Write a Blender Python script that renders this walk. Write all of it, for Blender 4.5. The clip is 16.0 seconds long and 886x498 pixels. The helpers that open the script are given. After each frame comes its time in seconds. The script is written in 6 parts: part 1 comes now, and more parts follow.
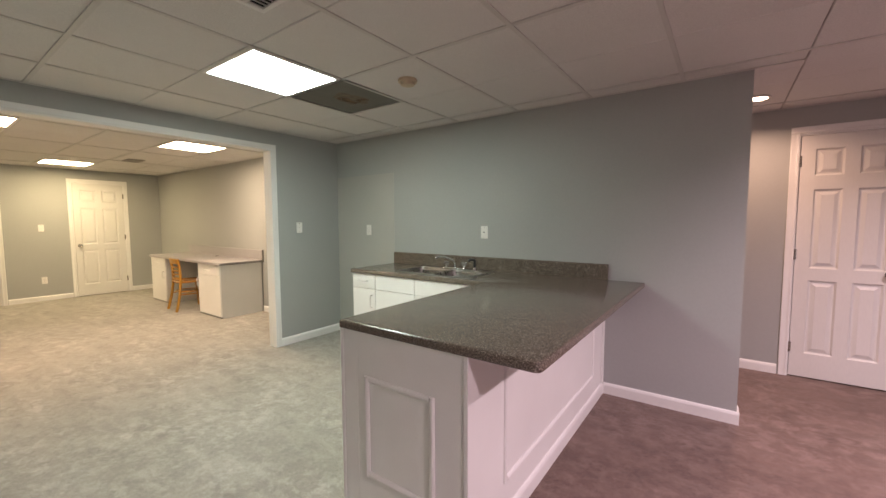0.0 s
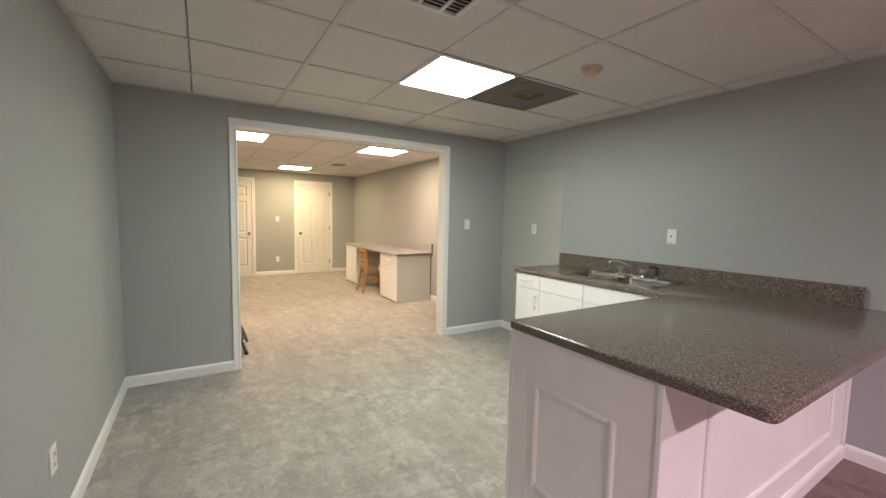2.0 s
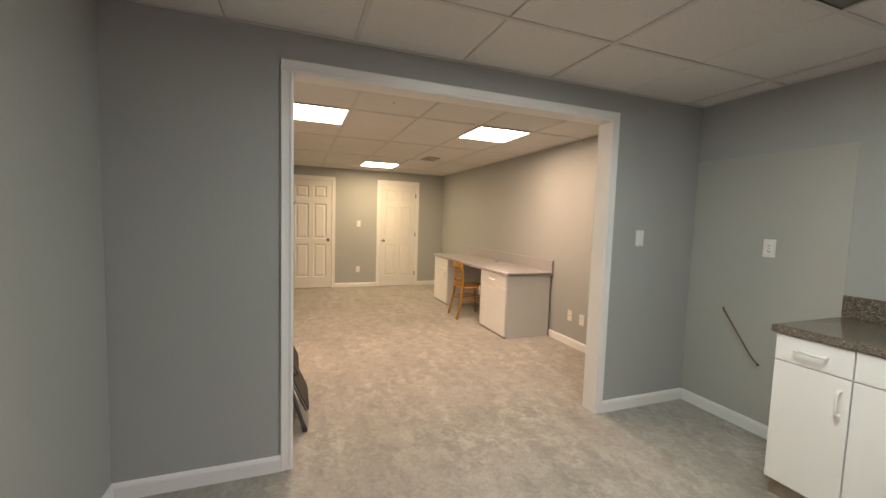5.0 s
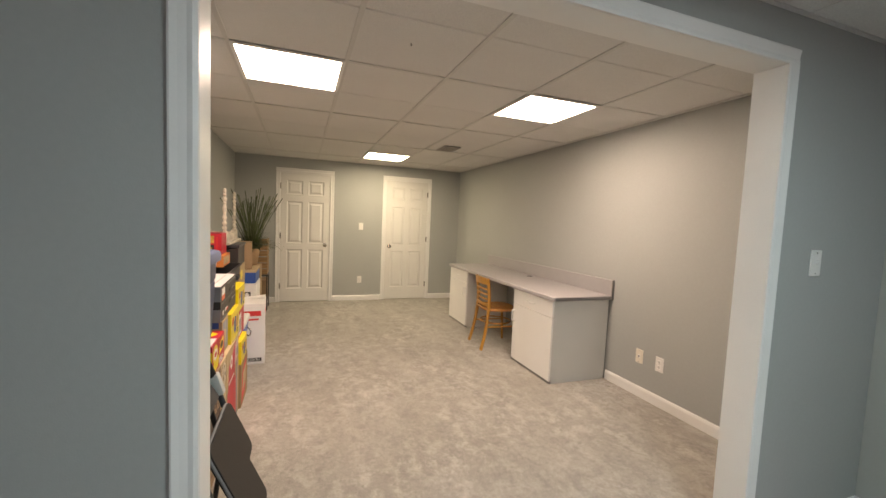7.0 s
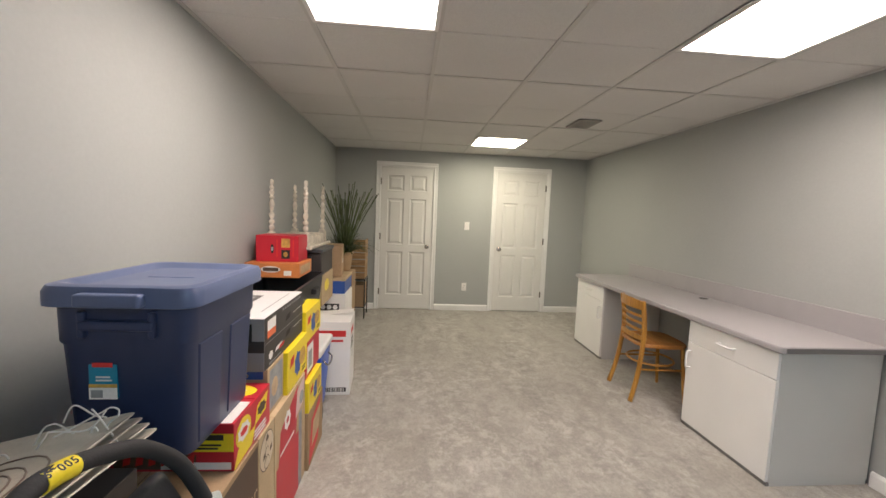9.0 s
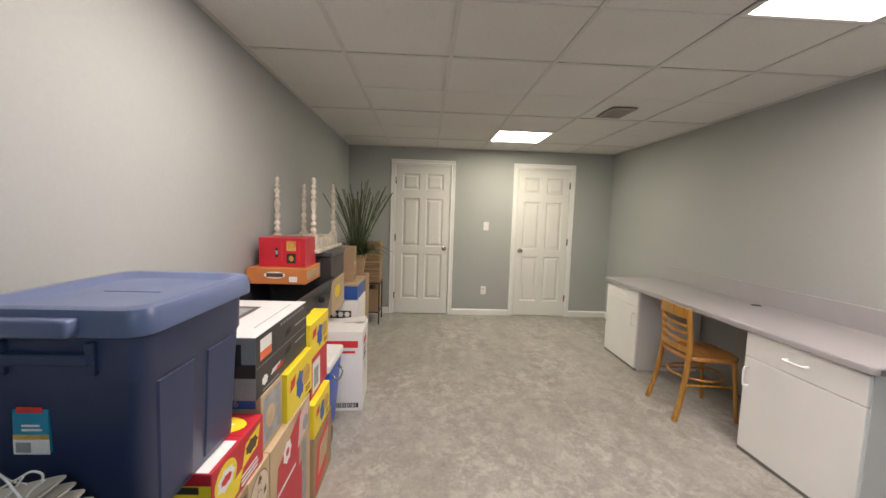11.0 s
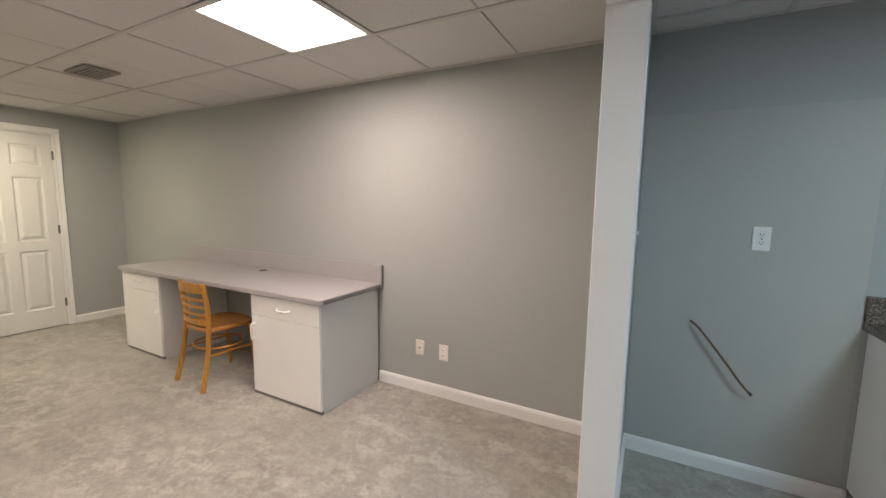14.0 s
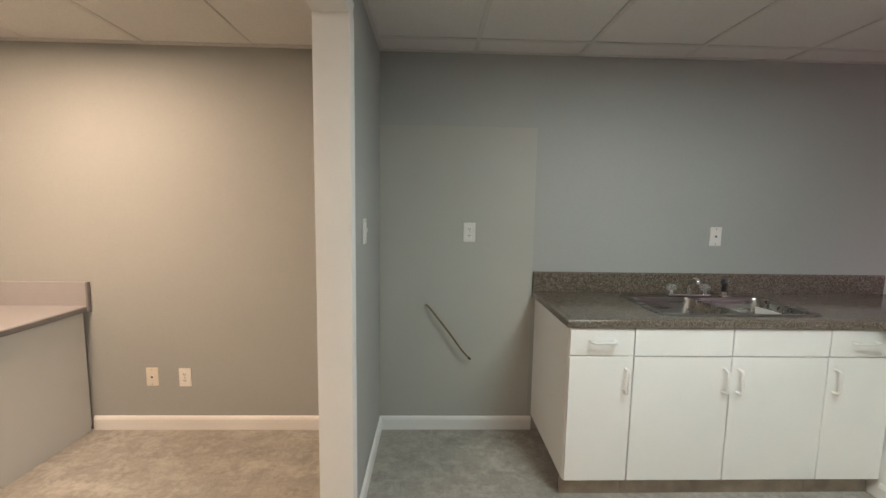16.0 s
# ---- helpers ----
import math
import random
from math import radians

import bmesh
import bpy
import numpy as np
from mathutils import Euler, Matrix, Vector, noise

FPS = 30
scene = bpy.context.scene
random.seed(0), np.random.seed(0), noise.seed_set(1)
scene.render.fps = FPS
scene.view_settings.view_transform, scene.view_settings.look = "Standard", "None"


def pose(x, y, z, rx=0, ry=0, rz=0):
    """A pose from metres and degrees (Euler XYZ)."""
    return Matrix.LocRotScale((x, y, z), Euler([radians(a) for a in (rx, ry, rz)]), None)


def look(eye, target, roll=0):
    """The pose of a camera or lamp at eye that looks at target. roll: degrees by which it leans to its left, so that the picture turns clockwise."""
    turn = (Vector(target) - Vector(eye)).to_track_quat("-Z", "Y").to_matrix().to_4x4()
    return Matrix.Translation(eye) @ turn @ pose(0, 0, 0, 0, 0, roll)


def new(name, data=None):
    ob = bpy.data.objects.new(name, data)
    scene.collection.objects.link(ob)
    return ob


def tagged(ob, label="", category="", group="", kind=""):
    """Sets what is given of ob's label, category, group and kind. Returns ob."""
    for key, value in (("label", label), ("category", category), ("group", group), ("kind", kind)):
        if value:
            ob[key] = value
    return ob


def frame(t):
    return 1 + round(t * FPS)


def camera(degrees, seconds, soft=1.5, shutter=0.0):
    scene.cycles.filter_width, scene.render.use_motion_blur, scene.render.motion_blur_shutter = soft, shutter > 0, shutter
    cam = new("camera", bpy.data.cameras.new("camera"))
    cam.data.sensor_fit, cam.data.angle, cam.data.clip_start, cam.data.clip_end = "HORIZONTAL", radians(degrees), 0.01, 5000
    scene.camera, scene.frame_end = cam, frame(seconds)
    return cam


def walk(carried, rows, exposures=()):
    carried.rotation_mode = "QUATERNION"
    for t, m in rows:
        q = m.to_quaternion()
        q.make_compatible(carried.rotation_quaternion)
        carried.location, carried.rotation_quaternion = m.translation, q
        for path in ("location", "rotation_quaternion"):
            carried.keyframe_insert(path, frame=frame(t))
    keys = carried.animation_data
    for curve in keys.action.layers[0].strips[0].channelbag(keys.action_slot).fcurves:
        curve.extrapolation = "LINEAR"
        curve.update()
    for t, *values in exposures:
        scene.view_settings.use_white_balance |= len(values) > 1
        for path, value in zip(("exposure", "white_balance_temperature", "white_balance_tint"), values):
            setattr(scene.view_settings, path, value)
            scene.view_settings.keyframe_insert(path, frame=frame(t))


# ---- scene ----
cam = camera(97.0, 16.0)
PATH = [
    (0, (-0.168, 0.122, 1.357), (-1.334, 1.741, 1.212), -0.2),
    (0.5, (-0.196, 0.106, 1.357), (-1.55, 1.572, 1.22), 0.2),
    (1, (-0.216, 0.084, 1.363), (-1.71, 1.407, 1.233), 0.4),
    (1.5, (-0.231, 0.082, 1.365), (-1.838, 1.264, 1.225), 0.8),
    (2, (-0.277, 0.1, 1.362), (-1.973, 1.148, 1.2), 1.2),
    (2.5, (-0.493, 0.125, 1.37), (-2.238, 1.091, 1.217), 1.5),
    (3, (-0.746, 0.211, 1.366), (-2.535, 1.092, 1.208), 1.6),
    (3.5, (-1.025, 0.281, 1.377), (-2.843, 1.099, 1.218), 1.6),
    (4, (-1.324, 0.273, 1.365), (-3.16, 1.049, 1.206), 1.3),
    (4.5, (-1.596, 0.364, 1.382), (-3.462, 1.076, 1.26), 1.4),
    (4.7, (-1.697, 0.373, 1.37), (-3.561, 1.085, 1.231), 1.6),
    (6.8, (-2.864, 0.568, 1.395), (-4.736, 1.264, 1.235), 2.2),
    (7, (-2.970, 0.598, 1.397), (-4.848, 1.283, 1.255), 2.5),
    (7.5, (-3.240, 0.632, 1.384), (-5.129, 1.284, 1.206), 2.6),
    (8, (-3.518, 0.654, 1.369), (-5.435, 1.204, 1.162), 2.3),
    (8.5, (-3.755, 0.741, 1.393), (-5.714, 1.111, 1.221), 2.5),
    (9, (-3.955, 0.718, 1.391), (-5.94, 0.89, 1.22), 2.3),
    (9.2, (-4.003, 0.68, 1.387), (-5.995, 0.75, 1.22), 2.1),
    (11.3, (-4.23, 0.726, 1.378), (-6.22, 0.831, 1.207), 1.6),
    (11.5, (-4.222, 0.741, 1.387), (-6.2, 0.977, 1.209), 1.5),
    (12, (-4.195, 0.766, 1.388), (-6.102, 1.339, 1.204), 1.2),
    (12.5, (-4.163, 0.802, 1.392), (-5.912, 1.75, 1.188), 1.0),
    (13, (-4.12, 0.842, 1.398), (-5.62, 2.142, 1.157), 0.8),
    (13.5, (-4.061, 0.863, 1.386), (-5.266, 2.438, 1.133), 0.8),
    (14, (-3.979, 0.887, 1.396), (-4.905, 2.645, 1.168), 0.9),
    (14.5, (-3.904, 0.919, 1.398), (-4.602, 2.784, 1.212), 1.1),
    (15, (-3.843, 0.926, 1.396), (-4.322, 2.86, 1.228), 1.3),
    (15.5, (-3.789, 0.932, 1.397), (-4.012, 2.911, 1.213), 1.3),
    (16, (-3.723, 0.931, 1.392), (-3.665, 2.919, 1.187), 0.9),
]
EXPO = [
    (0, 0.25, 7850, 10), (1.5, 0.36, 7700, 12), (3.5, 0.22, 7700, 15), (4.5, 0.05, 7850, 17), (7.0, -0.02, 6830, 12.5), (9.0, -0.10, 5750, 9),
    (12.0, -0.04, 5650, 9), (13.5, -0.07, 5850, 8), (14.0, -0.04, 6000, 12), (14.5, 0.0, 6350, 12), (16.0, 0.05, 7500, 15),
]
walk(cam, [(t, look(eye, target, roll)) for t, eye, target, roll in PATH], EXPO)

# ---- light levels ----
world = bpy.data.worlds.new("world")
scene.world = world
world.use_nodes = True
world.node_tree.nodes["Background"].inputs[0].default_value = (0.02, 0.02, 0.022, 1)
world.node_tree.nodes["Background"].inputs[1].default_value = 0.3
PANEL_BAR = ((0.76, 0.95, 1.0), 39.0)      # cool tubes over the wet bar
PANEL_OFFICE = ((1.0, 0.79, 0.63), 38.0)  # warm tubes in the back room
PANEL_FAR = ((1.0, 0.83, 0.56), 37.5)     # yellower tubes by the two doors
DOWN_LILAC = ((0.89, 0.73, 0.95), 58.0)    # colour and watts of the recessed lamps by the bar
DOWN_AMBER = ((1.0, 0.66, 0.56), 10.0)      # and of the one in the hall

# ---- materials ----
def ramp(nt, fac, stops):
    r = nt.nodes.new("ShaderNodeValToRGB")
    el = r.color_ramp.elements
    while len(el) < len(stops):
        el.new(0.5)
    for e, (p, c) in zip(el, stops):
        e.position, e.color = p, (*c, 1)
    nt.links.new(fac, r.inputs[0])
    return r.outputs[0]


def material(name, colour, rough=0.5, metal=0.0, vary=0.06, scale=6.0, fine=0.04, fine_scale=180.0, bump=0.1, bump_scale=300.0,
             stretch=(1, 1, 1), coat=0.0, spec=0.5, per_object=0.0):
    """A surface with broad stains, fine grain and relief at real size."""
    m = bpy.data.materials.new(name)
    m.use_nodes = True
    nt = m.node_tree
    b = nt.nodes["Principled BSDF"]
    tc = nt.nodes.new("ShaderNodeTexCoord")
    geo = nt.nodes.new("ShaderNodeNewGeometry")
    mp = nt.nodes.new("ShaderNodeMapping")
    mp.inputs["Scale"].default_value = stretch
    nt.links.new(geo.outputs["Position"], mp.inputs[0])

    def noise_node(sc, detail=3.0):
        n = nt.nodes.new("ShaderNodeTexNoise")
        n.inputs["Scale"].default_value = sc
        n.inputs["Detail"].default_value = detail
        nt.links.new(mp.outputs[0], n.inputs["Vector"])
        return n.outputs["Fac"]

    def shade(fac, amount):
        mr = nt.nodes.new("ShaderNodeMapRange")
        mr.inputs[1].default_value, mr.inputs[2].default_value = 0.3, 0.7
        mr.inputs[3].default_value, mr.inputs[4].default_value = 1 - amount, 1 + amount
        nt.links.new(fac, mr.inputs[0])
        return mr.outputs[0]

    def times(a, c):
        k = nt.nodes.new("ShaderNodeMath")
        k.operation = "MULTIPLY"
        nt.links.new(a, k.inputs[0])
        nt.links.new(c, k.inputs[1])
        return k.outputs[0]

    broad = noise_node(scale)
    grain = noise_node(fine_scale, 2.0)
    f = times(shade(broad, vary), shade(grain, fine))
    if per_object:
        oi = nt.nodes.new("ShaderNodeObjectInfo")
        mr = nt.nodes.new("ShaderNodeMapRange")
        mr.inputs[3].default_value, mr.inputs[4].default_value = 1 - per_object, 1 + per_object
        nt.links.new(oi.outputs["Random"], mr.inputs[0])
        f = times(f, mr.outputs[0])
    vm = nt.nodes.new("ShaderNodeVectorMath")
    vm.operation = "SCALE"
    vm.inputs[0].default_value = colour
    nt.links.new(f, vm.inputs["Scale"])
    nt.links.new(vm.outputs[0], b.inputs["Base Color"])
    rm = nt.nodes.new("ShaderNodeMapRange")
    rm.inputs[3].default_value, rm.inputs[4].default_value = max(rough - 0.06, 0.02), min(rough + 0.06, 1)
    nt.links.new(broad, rm.inputs[0])
    nt.links.new(rm.outputs[0], b.inputs["Roughness"])
    b.inputs["Metallic"].default_value = metal
    b.inputs["Coat Weight"].default_value = coat
    b.inputs["Specular IOR Level"].default_value = spec
    if bump:
        bp = nt.nodes.new("ShaderNodeBump")
        bp.inputs["Strength"].default_value = bump
        bp.inputs["Distance"].default_value = 0.002
        nt.links.new(noise_node(bump_scale, 2.0), bp.inputs["Height"])
        nt.links.new(bp.outputs[0], b.inputs["Normal"])
    return m


def carpet_material(name, low, high, pale, blotch=1.0):
    """Cut pile with brushed patches, vacuum strokes and tufts, between two colours, with paler scuffs."""
    m = bpy.data.materials.new(name)
    m.use_nodes = True
    nt = m.node_tree
    b = nt.nodes["Principled BSDF"]
    geo = nt.nodes.new("ShaderNodeNewGeometry")

    def noise_node(sc, detail, stretch, rough=0.55, turn=0.0, warp=0.0):
        mp = nt.nodes.new("ShaderNodeMapping")
        mp.inputs["Scale"].default_value = stretch
        mp.inputs["Rotation"].default_value = (0, 0, turn)
        nt.links.new(geo.outputs["Position"], mp.inputs[0])
        n = nt.nodes.new("ShaderNodeTexNoise")
        n.inputs["Scale"].default_value, n.inputs["Detail"].default_value = sc, detail
        n.inputs["Roughness"].default_value = rough
        n.inputs["Distortion"].default_value = warp
        nt.links.new(mp.outputs[0], n.inputs["Vector"])
        return n.outputs["Fac"]

    def mix(a, c, fac, kind="MIX"):
        x = nt.nodes.new("ShaderNodeMix")
        x.data_type, x.blend_type = "RGBA", kind
        if isinstance(fac, float):
            x.inputs[0].default_value = fac
        else:
            nt.links.new(fac, x.inputs[0])
        nt.links.new(a, x.inputs[6])
        nt.links.new(c, x.inputs[7])
        return x.outputs[2]

    def grey(v):
        return (v, v, v)

    def plain(c):
        n = nt.nodes.new("ShaderNodeRGB")
        n.outputs[0].default_value = (*c, 1)
        return n.outputs[0]

    # broad brushed areas, ragged pale scuffs inside them, long strokes, loose clumps, tufts
    ground = ramp(nt, noise_node(2.6, 5.0, (0.7, 1.2, 1), 0.6), [(0.36, low), (0.62, high)])
    ragged = ramp(nt, noise_node(9.0, 9.0, (0.95, 1.05, 1), 0.76, 0.1, 0.2), [(0.47, grey(0.0)), (0.515, grey(0.35)), (0.57, grey(0.9 * blotch)), (0.70, grey(1.0))])
    area = ramp(nt, noise_node(1.7, 3.0, (0.8, 1.2, 1), 0.5, 0.4), [(0.38, grey(0.25)), (0.60, grey(1.0))])
    where = mix(ragged, area, 1.0, "MULTIPLY")
    col = mix(ground, plain(pale), where)
    strokes = ramp(nt, noise_node(4.0, 4.0, (0.35, 2.0, 1), 0.55, 0.12), [(0.38, grey(0.95)), (0.50, grey(1.0)), (0.62, grey(1.05))])
    dark = ramp(nt, noise_node(7.0, 8.0, (0.95, 1.05, 1), 0.72, -0.15, 0.3), [(0.40, grey(0.87)), (0.48, grey(1.0))])
    clumps = ramp(nt, noise_node(36, 5.0, (1, 1, 1), 0.7), [(0.34, grey(0.88)), (0.52, grey(1.0)), (0.68, grey(1.12))])
    tufts = ramp(nt, noise_node(210, 3.0, (1, 1, 1), 0.7), [(0.30, grey(0.70)), (0.70, grey(1.24))])
    for layer, k in ((strokes, 1.0), (dark, 1.0), (clumps, 1.0), (tufts, 0.85)):
        col = mix(col, layer, k, "MULTIPLY")
    nt.links.new(col, b.inputs["Base Color"])
    b.inputs["Roughness"].default_value = 0.95
    b.inputs["Specular IOR Level"].default_value = 0.15
    b.inputs["Sheen Weight"].default_value = 0.2
    b.inputs["Sheen Roughness"].default_value = 0.5
    bp = nt.nodes.new("ShaderNodeBump")
    bp.inputs["Strength"].default_value, bp.inputs["Distance"].default_value = 0.55, 0.008
    add = nt.nodes.new("ShaderNodeMath")
    add.operation = "MULTIPLY_ADD"
    nt.links.new(noise_node(150, 3.0, (1, 1, 1)), add.inputs[0])
    add.inputs[1].default_value = 0.7
    nt.links.new(noise_node(24, 4.0, (1, 1, 1)), add.inputs[2])
    nt.links.new(add.outputs[0], bp.inputs["Height"])
    nt.links.new(bp.outputs[0], b.inputs["Normal"])
    return m


def speckle_material(name, stops, rough, scale=210.0, bump=0.03):
    """Laminate printed like fine granite: mixed chips of a few colours."""
    m = bpy.data.materials.new(name)
    m.use_nodes = True
    nt = m.node_tree
    b = nt.nodes["Principled BSDF"]
    geo = nt.nodes.new("ShaderNodeNewGeometry")
    n = nt.nodes.new("ShaderNodeTexNoise")
    n.inputs["Scale"].default_value, n.inputs["Detail"].default_value, n.inputs["Roughness"].default_value = scale, 4.0, 0.7
    nt.links.new(geo.outputs["Position"], n.inputs["Vector"])
    nt.links.new(ramp(nt, n.outputs["Fac"], stops), b.inputs["Base Color"])
    b.inputs["Roughness"].default_value = rough
    bp = nt.nodes.new("ShaderNodeBump")
    bp.inputs["Strength"].default_value, bp.inputs["Distance"].default_value = bump, 0.001
    nt.links.new(n.outputs["Fac"], bp.inputs["Height"])
    nt.links.new(bp.outputs[0], b.inputs["Normal"])
    return m


def wood_material(name, dark, light, rough=0.4, axis=2):
    m = bpy.data.materials.new(name)
    m.use_nodes = True
    nt = m.node_tree
    b = nt.nodes["Principled BSDF"]
    geo = nt.nodes.new("ShaderNodeNewGeometry")
    mp = nt.nodes.new("ShaderNodeMapping")
    st = [9.0, 9.0, 9.0]
    st[axis] = 0.8
    mp.inputs["Scale"].default_value = st
    nt.links.new(geo.outputs["Position"], mp.inputs[0])
    n = nt.nodes.new("ShaderNodeTexNoise")
    n.inputs["Scale"].default_value, n.inputs["Detail"].default_value = 7.0, 5.0
    nt.links.new(mp.outputs[0], n.inputs["Vector"])
    nt.links.new(ramp(nt, n.outputs["Fac"], [(0.3, dark), (0.7, light)]), b.inputs["Base Color"])
    b.inputs["Roughness"].default_value = rough
    bp = nt.nodes.new("ShaderNodeBump")
    bp.inputs["Strength"].default_value, bp.inputs["Distance"].default_value = 0.08, 0.001
    nt.links.new(n.outputs["Fac"], bp.inputs["Height"])
    nt.links.new(bp.outputs[0], b.inputs["Normal"])
    return m


def glow(name, colour, strength):
    m = bpy.data.materials.new(name)
    m.use_nodes = True
    nt = m.node_tree
    nt.nodes.clear()
    e = nt.nodes.new("ShaderNodeEmission")
    e.inputs[0].default_value, e.inputs[1].default_value = (*colour, 1), strength
    o = nt.nodes.new("ShaderNodeOutputMaterial")
    nt.links.new(e.outputs[0], o.inputs[0])
    return m


CARPET = carpet_material("carpet", (0.315, 0.295, 0.262), (0.365, 0.345, 0.310), (0.460, 0.438, 0.402))
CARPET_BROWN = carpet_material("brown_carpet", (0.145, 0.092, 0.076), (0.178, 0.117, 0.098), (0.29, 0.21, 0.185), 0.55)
WALL = material("grey_wall_paint", (0.385, 0.40, 0.39), 0.62, vary=0.025, scale=1.3, fine=0.015, fine_scale=60, bump=0.12, bump_scale=220, spec=0.35)
WALL_OLD = material("older_wall_paint", (0.435, 0.435, 0.405), 0.6, vary=0.03, scale=2.0, fine=0.015, bump=0.12, bump_scale=220, spec=0.35)
TRIM = material("white_trim_paint", (0.80, 0.80, 0.785), 0.38, vary=0.03, scale=3, fine=0.01, bump=0.05, bump_scale=90)
DOOR_PAINT = material("white_door_paint", (0.72, 0.715, 0.69), 0.42, vary=0.02, scale=2, fine=0.015, fine_scale=90, bump=0.08, bump_scale=140, stretch=(1, 1, 0.25))
TILE = material("ceiling_tile", (0.70, 0.69, 0.675), 0.92, vary=0.03, scale=1.6, fine=0.09, fine_scale=240, bump=0.4, bump_scale=160, spec=0.1)
TBAR = material("ceiling_grid_metal", (0.60, 0.59, 0.57), 0.5, vary=0.03, scale=5, bump=0)
FRAME_WHITE = material("fixture_white_metal", (0.78, 0.78, 0.76), 0.4, vary=0.02, bump=0)
GREY_TILE = material("bare_grey_panel", (0.16, 0.16, 0.145), 0.8, vary=0.10, scale=7, fine=0.05, bump=0.2, bump_scale=60)
STAIN = material("brown_water_stain", (0.13, 0.085, 0.045), 0.85, vary=0.4, scale=22, fine=0.2, fine_scale=90, bump=0.2)
FAINT_STAIN = material("faint_water_stain", (0.165, 0.135, 0.10), 0.85, vary=0.25, scale=24, fine=0.15, fine_scale=90, bump=0.2)
DARK = material("dark_void", (0.02, 0.02, 0.02), 0.8, bump=0)
IVORY = material("ivory_plastic", (0.76, 0.72, 0.62), 0.45, bump=0)
AGED_IVORY = material("aged_ivory_plastic", (0.60, 0.50, 0.36), 0.5, vary=0.06, scale=30, bump=0)
PLATE = material("white_plate_plastic", (0.80, 0.79, 0.76), 0.35, vary=0.02, bump=0)
SLOT = material("dark_slot", (0.05, 0.045, 0.04), 0.6, bump=0)
MELAMINE = material("white_melamine", (0.86, 0.86, 0.845), 0.36, vary=0.02, scale=3, fine=0.01, bump=0.04, bump_scale=120)
GRANITE = speckle_material("brown_granite_laminate", [(0.36, (0.042, 0.032, 0.026)), (0.46, (0.105, 0.084, 0.067)), (0.55, (0.172, 0.143, 0.117)), (0.62, (0.25, 0.215, 0.18)), (0.69, (0.46, 0.41, 0.36))], 0.17, 170.0)
DESK_TOP = material("lavender_grey_laminate", (0.37, 0.355, 0.365), 0.33, vary=0.03, scale=8, fine=0.05, fine_scale=420, bump=0.03)
# for the end cap, kick strips and the shade painted on the desktop's end
DESK_TRIM_SHADE = material("grey_trim_and_edge_shade", (0.20, 0.19, 0.19), 0.4, vary=0.04, fine=0.06, bump=0.03)
DESK_SIDE = material("pale_grey_melamine", (0.66, 0.655, 0.635), 0.45, vary=0.02, scale=3, fine=0.02, bump=0.03)
STEEL = material("brushed_steel", (0.33, 0.32, 0.305), 0.28, metal=1.0, vary=0.04, scale=10, fine=0.03, fine_scale=120, bump=0, stretch=(0.2, 4, 4))
CHROME = material("chrome", (0.72, 0.72, 0.72), 0.08, metal=1.0, vary=0.02, bump=0)
NICKEL = material("satin_nickel", (0.42, 0.40, 0.37), 0.26, metal=1.0, vary=0.05, bump=0)
CLEAR = material("clear_acrylic", (0.70, 0.70, 0.68), 0.08, vary=0.02, bump=0)
CLEAR.node_tree.nodes["Principled BSDF"].inputs["Transmission Weight"].default_value = 0.75
BLACK = material("black_plastic", (0.022, 0.022, 0.023), 0.42, vary=0.15, bump=0.06)
KICK = material("worn_kick_board", (0.36, 0.31, 0.26), 0.7, vary=0.2, scale=12, bump=0.1)
OAK = wood_material("golden_oak", (0.31, 0.135, 0.018), (0.54, 0.285, 0.05), 0.30)
OAK_FLAT = wood_material("golden_oak_seat", (0.33, 0.135, 0.028), (0.50, 0.235, 0.058), 0.26, axis=0)
LAMP_BAR = glow("bar_diffuser_light", *PANEL_BAR)
LAMP_OFFICE = glow("office_diffuser_light", *PANEL_OFFICE)
LAMP_FAR = glow("far_diffuser_light", *PANEL_FAR)

# ---- building helpers ----
WORLD = {}


def thing(name, loc, label, category, group="", turn=0.0, kind=""):
    """An empty at the base of a thing; its parts hang under it."""
    ob = new(name)
    ob.empty_display_size = 0.1
    ob.matrix_basis = pose(*loc, 0, 0, turn)
    WORLD[ob] = pose(*loc, 0, 0, turn)
    return tagged(ob, label, category, group, kind)


def part(name, bm, mat, parent=None, label="", local=False, smooth=False, kind=""):
    """Link a bmesh as one mesh object. World coordinates unless local is set."""
    base = WORLD.get(parent, Matrix()) if parent else Matrix()
    if parent and not local:
        bm.transform(base.inverted())
    me = bpy.data.meshes.new(name)
    bm.normal_update()
    bm.to_mesh(me)
    bm.free()
    for m in (mat if isinstance(mat, (list, tuple)) else [mat]):
        me.materials.append(m)
    if smooth:
        for p in me.polygons:
            p.use_smooth = True
        me.set_sharp_from_angle(angle=radians(38))
    ob = new(name, me)
    if parent:
        ob.parent = parent
        WORLD[ob] = base
    return tagged(ob, label, kind=kind)


def whole(name, bm, mat, label, category="", kind="", smooth=False, group=""):
    """A thing that is one mesh."""
    ob = part(name, bm, mat, smooth=smooth)
    WORLD[ob] = Matrix()
    return tagged(ob, label, category, group, kind)


